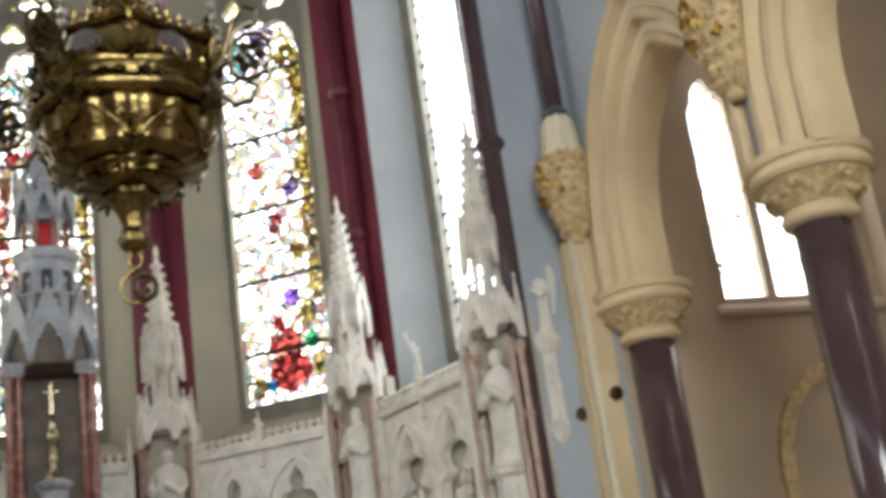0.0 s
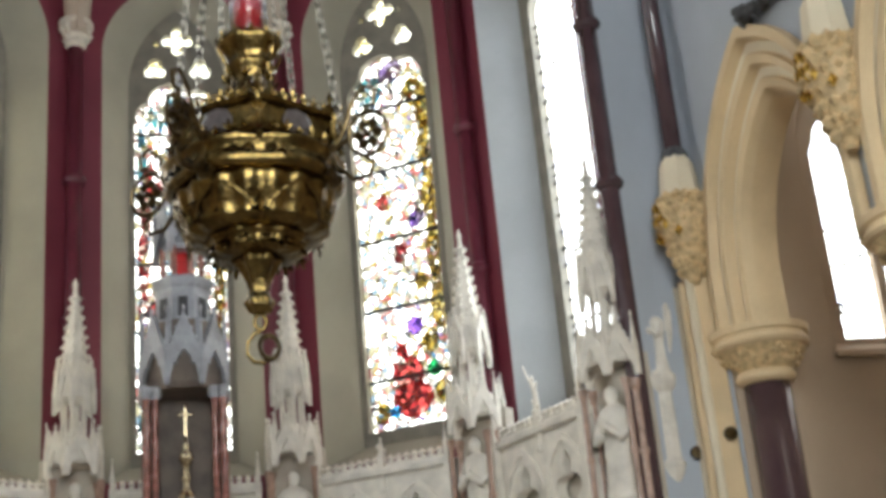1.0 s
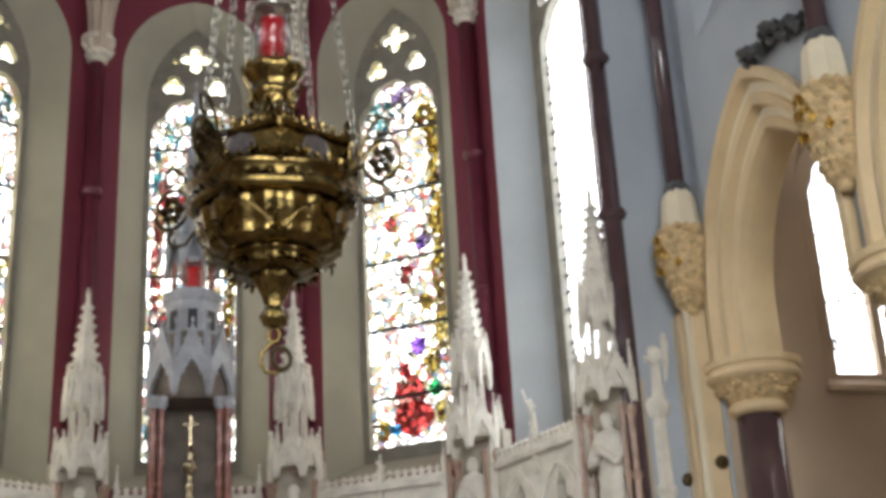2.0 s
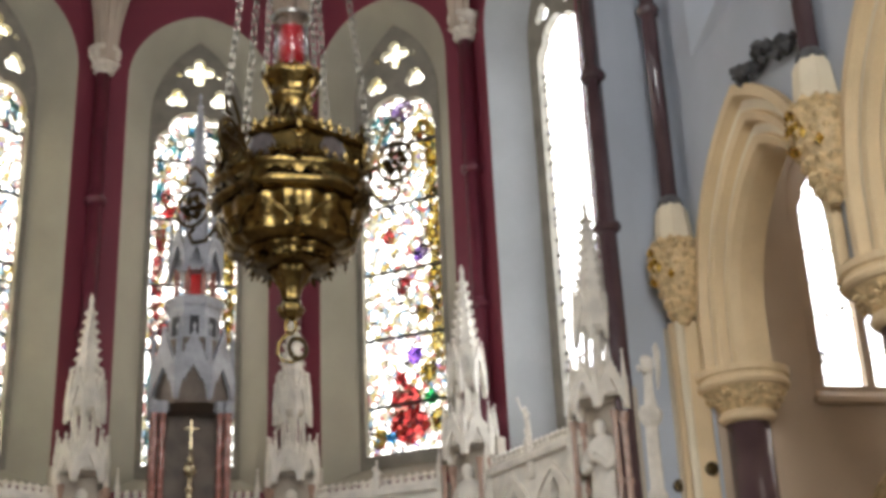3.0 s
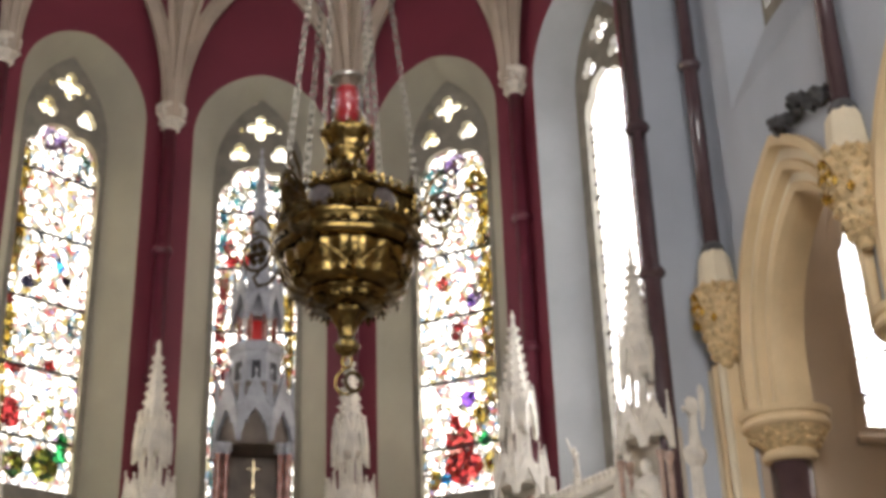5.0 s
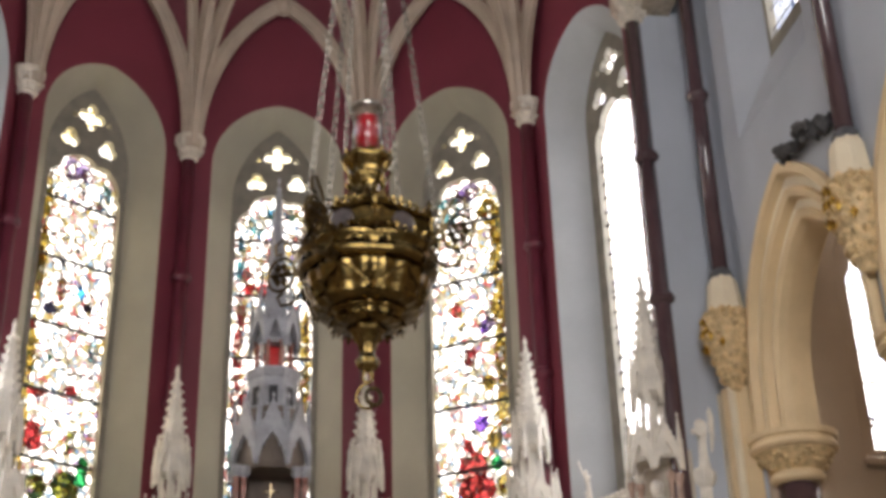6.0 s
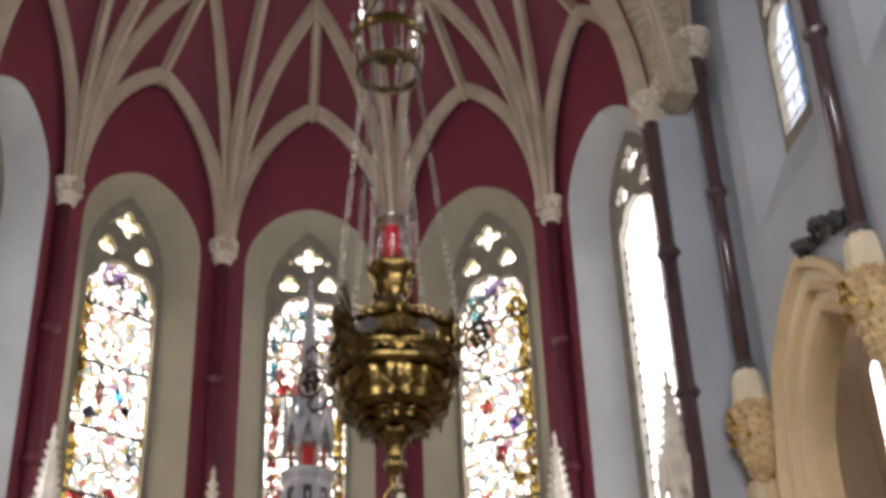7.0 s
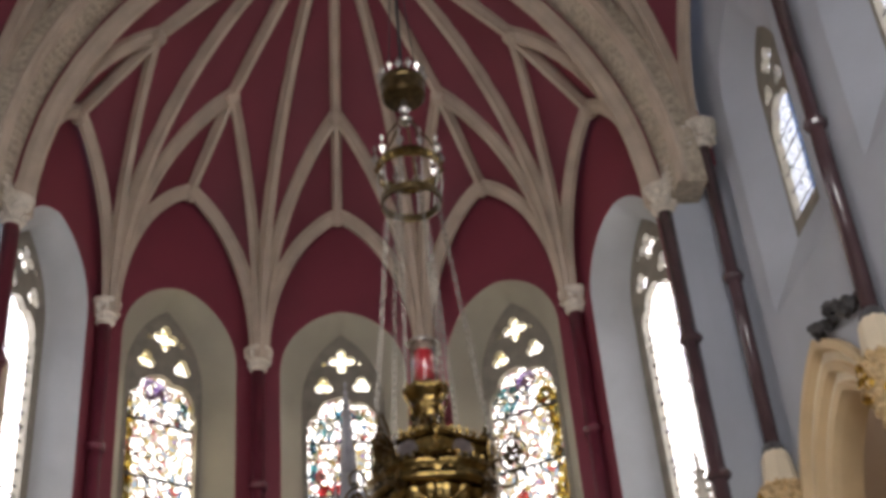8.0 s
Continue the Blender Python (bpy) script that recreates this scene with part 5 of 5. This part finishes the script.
part("stem", lathe([(0.012, 4.02), (0.06, 4.035), (0.088, 4.09), (0.06, 4.125), (0.054, 4.155), (0.066, 4.20), (0.088, 4.245), (0.115, 4.29), (0.155, 4.335)], 48, lobes=6, depth=0.10), BRASS, lamp, smooth=True)


def curl_leaf(bm, a, r, z, out, up, w, tip=1.0):
    """A bent metal leaf: three blades that spring from one root and turn over at the tip."""
    u, side = Vector((math.cos(a), math.sin(a), 0)), Vector((-math.sin(a), math.cos(a), 0))
    root = u * r + Vector((0, 0, z))
    for k, spread in ((0.0, 1.0), (-1.0, 0.72), (1.0, 0.72)):
        mid = root + u * (out * 0.75 * spread) + side * (k * w * 0.7) + Vector((0, 0, up * 0.55 * spread))
        end = root + u * (out * spread) + side * (k * w * 1.25) + Vector((0, 0, up * spread))
        hang = end + u * (out * 0.35 * tip) - Vector((0, 0, abs(up) * 0.3 * tip))
        t = w * 0.42
        v = [bm.verts.new(p) for p in (root - side * t * 0.5, root + side * t * 0.5, mid + side * t, mid - side * t, end + side * t * 0.8, end - side * t * 0.8, hang, mid + u * 0.006 - Vector((0, 0, 0.018)))]
        for f in ((0, 1, 2, 3), (3, 2, 4, 5), (5, 4, 6), (1, 0, 7), (0, 3, 7), (2, 1, 7), (4, 2, 7), (3, 5, 7), (6, 4, 7), (5, 6, 7)):
            bm.faces.new([v[i] for i in f])


# lower cup under a collar of drooping leaves
part("lower_cup", lathe([(0.14, 4.325), (0.24, 4.335), (0.275, 4.355), (0.265, 4.38), (0.285, 4.405), (0.31, 4.425)], 48, lobes=12, depth=0.05), BRASS, lamp, smooth=True)
for i in range(12):
    bm = bmesh.new()
    b = 2 * math.pi * (i + 0.5) / 12 + radians(8)
    curl_leaf(bm, b, 0.25, 4.38, 0.05, -0.06, 0.042, 0.6)
    curl_leaf(bm, b + 0.26, 0.26, 4.40, 0.04, -0.04, 0.03, 0.6)
    part("cup_leaf", bm, BRASS, lamp)
# bowl of six swelling lobes, each with raised bands, narrowing to the cup
part("bowl", lathe([(0.30, 4.42), (0.37, 4.43), (0.415, 4.455), (0.425, 4.475), (0.41, 4.495), (0.435, 4.53), (0.455, 4.575), (0.47, 4.62), (0.475, 4.65), (0.47, 4.69)], 144, lobes=18, depth=0.022), BRASS, lamp, smooth=True)
for i in range(6):
    a = 2 * math.pi * i / 6
    u = Vector((math.cos(a), math.sin(a), 0))
    # a pointed arch of raised metal on each side of the bowl
    bm = bmesh.new()
    pts = []
    for j in range(13):
        q = -0.44 + 0.88 * j / 12
        zz = 4.47 + 0.17 * max(0.0, 1 - abs(q) / 0.44) ** 0.7
        rr = 0.44 + (zz - 4.47) * 0.25
        pts.append(Vector((rr * math.cos(a + q), rr * math.sin(a + q), zz)))
    sweep(bm, pts, circle(0.010, 6), lateral=u, caps=False)
    part("lobe_band", bm, BRASS, lamp, smooth=True)
    bm = bmesh.new()
    b = a + math.pi / 6
    curl_leaf(bm, b, 0.40, 4.60, 0.07, -0.05, 0.045)
    curl_leaf(bm, b, 0.38, 4.50, 0.07, -0.05, 0.04)
    part("joint_leaf", bm, BRASS, lamp)
    bm = bmesh.new()
    octa(bm, Vector((math.cos(b), math.sin(b), 0)) * 0.45 + Vector((0, 0, 4.50)), 0.022, 0.05, b)
    octa(bm, Vector((math.cos(b), math.sin(b), 0)) * 0.45 + Vector((0, 0, 4.43)), 0.013, 0.028, b)
    part("drop", bm, BRASS, lamp)
# broad overhanging rim with raised leaves
part("rim", lathe([(0.465, 4.685), (0.505, 4.695), (0.528, 4.72), (0.522, 4.74), (0.512, 4.77), (0.515, 4.80), (0.535, 4.825), (0.54, 4.845), (0.52, 4.865), (0.44, 4.90)], 96, lobes=6, depth=0.025), BRASS, lamp, smooth=True)
for i in range(6):
    a = 2 * math.pi * i / 6
    bm = bmesh.new()
    for q in (-0.40, -0.24, -0.08, 0.08, 0.24, 0.40):
        curl_leaf(bm, a + q, 0.512, 4.80, 0.022, -0.045, 0.03, 0.5)
    part("rim_leaf", bm, BRASS, lamp)
# six-sided drum with enamel panels and leafy buttresses
def hexa(r, z, turn=0.0):
    return [(r * math.cos(math.pi / 3 * k + turn), r * math.sin(math.pi / 3 * k + turn), z) for k in range(6)]


TURN = radians(30)
bm = bmesh.new()
loft(bm, [hexa(r, z, TURN) for r, z in ((0.51, 4.86), (0.535, 4.875), (0.54, 4.885), (0.52, 4.90), (0.515, 5.03), (0.55, 5.045), (0.56, 5.065), (0.50, 5.08), (0.30, 5.15))])
part("drum", bm, BRASS, lamp)
crest = bmesh.new()
for i in range(6):
    a = 2 * math.pi * i / 6
    bm = bmesh.new()
    pan = [(-0.095, -0.075), (0.095, -0.075), (0.10, 0.0), (0.07, 0.06), (0.0, 0.082), (-0.07, 0.06), (-0.10, 0.0)]
    d = 0.517 * math.cos(math.pi / 6)
    loft(bm, [[(d - 0.01, s * 0.9, 4.968 + z * 0.85) for s, z in pan], [(d + 0.014, s, 4.968 + z * 0.85) for s, z in pan], [(d + 0.008, s * 0.88, 4.968 + z * 0.75) for s, z in pan]], caps=True)
    o = part("medallion", bm, ENAMEL, lamp, "grey enamel medallion")
    o.rotation_euler = (0, 0, a)
    b = a + math.pi / 6
    u = Vector((math.cos(b), math.sin(b), 0))
    bm = bmesh.new()
    sweep(bm, [u * 0.50 + Vector((0, 0, 5.14)), u * 0.55 + Vector((0, 0, 5.07)), u * 0.53 + Vector((0, 0, 4.97)), u * 0.55 + Vector((0, 0, 4.88)), u * 0.57 + Vector((0, 0, 4.82))], circle(0.019, 6))
    lathe([(0.008, 5.20), (0.028, 5.17), (0.03, 5.13), (0.045, 5.10), (0.02, 5.06)], 8, u.x * 0.52, u.y * 0.52, bm=bm)
    part("bracket", bm, BRASS, lamp)
    for z, r, up in ((5.06, 0.53, 0.05), (4.97, 0.525, 0.05), (4.90, 0.54, -0.05)):
        bm = bmesh.new()
        curl_leaf(bm, b, r, z, 0.05, up, 0.04)
        part("bracket_leaf", bm, BRASS, lamp)
    for q in (-0.36, -0.22, -0.08, 0.08, 0.22, 0.36):
        rr = 0.485 / math.cos(q)
        curl_leaf(crest, a + q, rr - 0.015, 5.065, 0.018, 0.07 - abs(q) * 0.06, 0.028, 0.6)
part("drum_cresting", crest, BRASS, lamp)["kind"] = "stuff"
# leaf rows round the foot of the drum and the rim
fringe = bmesh.new()
for i in range(36):
    a = 2 * math.pi * i / 36
    k = a - TURN - math.pi / 3 * math.floor((a - TURN) / (math.pi / 3)) - math.pi / 6
    rr = 0.515 * math.cos(math.pi / 6) / math.cos(k)
    curl_leaf(fringe, a, rr + 0.01, 4.895, 0.03, 0.035 + 0.02 * (i % 2), 0.026, 0.7)
part("leaf_fringe", fringe, BRASS, lamp)["kind"] = "stuff"
# neck and gallery that carry the glass
part("neck", lathe([(0.33, 5.12), (0.24, 5.175), (0.175, 5.215), (0.15, 5.255), (0.155, 5.29), (0.125, 5.32), (0.115, 5.385), (0.125, 5.43), (0.15, 5.455), (0.15, 5.475), (0.125, 5.50), (0.15, 5.54), (0.19, 5.59), (0.205, 5.62), (0.16, 5.635)], 48, lobes=6, depth=0.05), BRASS, lamp, smooth=True)
for i in range(6):
    a = 2 * math.pi * i / 6 + radians(15)
    u = Vector((math.cos(a), math.sin(a), 0))
    bm = bmesh.new()
    sweep(bm, [u * 0.17 + Vector((0, 0, 5.60)), u * 0.20 + Vector((0, 0, 5.56)), u * 0.15 + Vector((0, 0, 5.46)), u * 0.135 + Vector((0, 0, 5.36)), u * 0.17 + Vector((0, 0, 5.28)), u * 0.25 + Vector((0, 0, 5.18))], circle(0.011, 6))
    curl_leaf(bm, a, 0.13, 5.36, 0.04, 0.045, 0.028)
    curl_leaf(bm, a, 0.20, 5.20, 0.05, 0.05, 0.035)
    part("neck_scroll", bm, BRASS, lamp)
    bm = bmesh.new()
    for q in (-0.26, 0.26):
        curl_leaf(bm, a + q, 0.17, 5.60, 0.035, 0.055, 0.03, 0.7)
    part("gallery_leaf", bm, BRASS, lamp)
GLASS = bpy.data.materials.new("clear_glass")
GLASS.use_nodes = True
_t = GLASS.node_tree
_t.nodes.clear()
_o, _x = _t.nodes.new("ShaderNodeOutputMaterial"), _t.nodes.new("ShaderNodeMixShader")
_p, _g, _w = _t.nodes.new("ShaderNodeBsdfTransparent"), _t.nodes.new("ShaderNodeBsdfGlossy"), _t.nodes.new("ShaderNodeLayerWeight")
_p.inputs["Color"].default_value, _g.inputs["Roughness"].default_value, _w.inputs["Blend"].default_value = (0.97, 0.96, 0.97, 1), 0.05, 0.3
_t.links.new(_w.outputs["Facing"], _x.inputs[0])
_t.links.new(_p.outputs[0], _x.inputs[1])
_t.links.new(_g.outputs[0], _x.inputs[2])
_t.links.new(_x.outputs[0], _o.inputs["Surface"])
RUBY = mat("ruby_glass", (0.36, 0.006, 0.014), 0.25, vary=0.15, scale=4.0, bump=0.0)
_b = RUBY.node_tree.nodes["Principled BSDF"]
_b.inputs["Emission Color"].default_value, _b.inputs["Emission Strength"].default_value = (0.9, 0.02, 0.03, 1), 0.05
bm = hoop([(0.122, 5.620), (0.122, 6.030), (0.116, 6.030), (0.116, 5.620)], 36)
bmesh.ops.recalc_face_normals(bm, faces=bm.faces)
gl = part("glass_cylinder", bm, GLASS, lamp, "clear glass cylinder", smooth=True)
gl.visible_shadow = False
part("red_glass", lathe([(0.082, 5.630), (0.090, 5.650), (0.090, 5.960), (0.084, 5.975), (0.04, 5.970)], 28), RUBY, lamp, "red glass candle cup", smooth=True)
part("glass_rim", hoop([(0.115, 6.025), (0.135, 6.035), (0.14, 6.055), (0.125, 6.070), (0.105, 6.060), (0.105, 6.035)], 28), SILVER, lamp, smooth=True)
FLAME = bpy.data.materials.new("flame")
FLAME.use_nodes = True
_b = FLAME.node_tree.nodes["Principled BSDF"]
_b.inputs["Emission Color"].default_value, _b.inputs["Emission Strength"].default_value = (1.0, 0.12, 0.06, 1), 0.5
_b.inputs["Base Color"].default_value = (0.6, 0.05, 0.03, 1)
part("flame", lathe([(0.006, 5.965), (0.018, 5.980), (0.014, 6.000), (0.003, 6.020)], 12), FLAME, lamp)
# four scrolled arms with roundels
for i, ang in enumerate((55, 145, 235, 325)):
    u = Vector((math.cos(radians(ang)), math.sin(radians(ang)), 0))
    side = Vector((-u.y, u.x, 0))
    def P(r, z):
        return u * r + Vector((0, 0, z - 0.16))
    bm = bmesh.new()
    sweep(bm, [P(0.42, 5.05), P(0.55, 5.00), P(0.62, 5.10), P(0.68, 5.24), P(0.76, 5.32), P(0.83, 5.28), P(0.82, 5.20), P(0.76, 5.20)], circle(0.013, 6), lateral=side)
    sweep(bm, [P(0.50, 5.02), P(0.56, 4.90), P(0.66, 4.80), P(0.76, 4.80), P(0.80, 4.87), P(0.75, 4.90)], circle(0.013, 6), lateral=side)
    sweep(bm, [P(0.54, 5.00), P(0.62, 5.03), P(0.66, 5.04)], circle(0.013, 6), lateral=side)
    arm = part("scroll_arm", bm, DARKBRASS, lamp, "tarnished brass scroll arm")
    c = P(0.77, 5.04)
    bm = bmesh.new()
    sweep(bm, [c + u * (0.125 * math.cos(q)) + Vector((0, 0, 0.125 * math.sin(q))) for q in [2 * math.pi * k / 20 for k in range(21)]], circle(0.013, 6), lateral=side, caps=False)
    part("roundel", bm, DARKBRASS, arm)
    bm = bmesh.new()
    for k in range(6):
        q = 2 * math.pi * k / 6
        octa(bm, c + u * (0.062 * math.cos(q)) + Vector((0, 0, 0.062 * math.sin(q))), 0.04, 0.042, q)
    octa(bm, c, 0.03, 0.03)
    part("roundel_flower", bm, DARKBRASS, arm)["kind"] = "stuff"
    for q in (P(0.50, 5.02), P(0.53, 4.84)):
        bm = bmesh.new()
        for k in range(8):
            octa(bm, q + Vector((0.03 * math.cos(k), 0.03 * math.sin(k * 2), 0.03 * math.sin(k))), 0.03, 0.03, k)
        part("rosette", bm, DARKBRASS, arm)["kind"] = "stuff"
# chains up to the crown
CHAIN = mat("dull_steel_chain", (0.20, 0.185, 0.16), 0.35, metal=1.0, vary=0.2, scale=14.0, bump=0.1)
for ang in (55, 145, 235, 325):
    u = Vector((math.cos(radians(ang)), math.sin(radians(ang)), 0))
    bm = bmesh.new()
    chain(bm, u * 0.60 + Vector((0, 0, 4.93)), u * 0.27 + Vector((0, 0, 7.46)), 0.09, 0.0048)
    part("chain", bm, CHAIN, lamp, "dull steel link chain")
for sx in (-1, 1):
    bm = bmesh.new()
    chain(bm, (sx * 0.17, 0.05, 5.66), (sx * 0.08, 0, 8.05), 0.08, 0.0042)
    part("chain", bm, CHAIN, lamp, "dull steel link chain")

# the crown above
part("crown_ring", hoop([(0.275, 7.420), (0.295, 7.430), (0.30, 7.490), (0.285, 7.510), (0.268, 7.500), (0.268, 7.440)], 40), DARKBRASS, lamp)
bm = hoop([(0.312, 7.750), (0.325, 7.760), (0.325, 7.850), (0.315, 7.865), (0.30, 7.850), (0.30, 7.760)], 40)
part("crown_band", bm, BRASS, lamp)
bm = bmesh.new()
for i in range(20):
    a = 2 * math.pi * i / 20
    octa(bm, (0.325 * math.cos(a), 0.325 * math.sin(a), 7.810), 0.024, 0.03, a)
part("crown_studs", bm, BRASS, lamp)["kind"] = "stuff"
for i in range(10):
    a = 2 * math.pi * i / 10
    u = Vector((math.cos(a), math.sin(a), 0))
    bm = bmesh.new()
    sweep(bm, [u * 0.285 + Vector((0, 0, 7.490)), u * 0.31 + Vector((0, 0, 7.630)), u * 0.31 + Vector((0, 0, 7.770))], circle(0.009, 6))
    part("crown_post", bm, SILVER, lamp)
    bm = bmesh.new()
    octa(bm, u * 0.322 + Vector((0, 0, 7.930)), 0.042, 0.08, a)
    octa(bm, u * 0.322 + Vector((0, 0, 8.040)), 0.022, 0.05, a)
    part("crown_leaf", bm, SILVER, lamp)
for i in range(5):
    a = 2 * math.pi * i / 5
    u = Vector((math.cos(a), math.sin(a), 0))
    bm = bmesh.new()
    sweep(bm, [u * 0.30 + Vector((0, 0, 7.850)), u * 0.24 + Vector((0, 0, 8.110)), u * 0.10 + Vector((0, 0, 8.310)), u * 0.03 + Vector((0, 0, 8.410))], circle(0.011, 6))
    part("crown_rib", bm, DARKBRASS, lamp)
bm = lathe([(0.02, 8.31), (0.06, 8.34), (0.075, 8.38), (0.04, 8.42), (0.03, 8.47), (0.06, 8.49), (0.03, 8.53), (0.025, 8.61)], 14)
part("crown_finial", bm, SILVER, lamp, smooth=True)
part("pulley_disc", lathe([(0.02, 8.590), (0.20, 8.610), (0.225, 8.640), (0.225, 8.750), (0.235, 8.780), (0.22, 8.830), (0.10, 8.870), (0.04, 8.950)], 32), DARKBRASS, lamp)
bm = bmesh.new()
for i in range(14):
    a = 2 * math.pi * i / 14
    octa(bm, (0.225 * math.cos(a), 0.225 * math.sin(a), 8.890), 0.04, 0.07, a)
part("disc_cresting", bm, SILVER, lamp)["kind"] = "stuff"
bm = bmesh.new()
lathe([(0.017, 8.95), (0.017, 19.1)], 8, 0.0, 0.0, bm=bm)
part("rope", bm, IRON, lamp, "dark suspension rope")
for i in range(3):
    a = radians(90 + 120 * i)
    bm = bmesh.new()
    sweep(bm, [Vector((0.16 * math.cos(a), 0.16 * math.sin(a), 8.9)), Vector((0.02 * math.cos(a), 0.02 * math.sin(a), 10.6))], circle(0.007, 5))
    part("stay", bm, IRON, lamp)
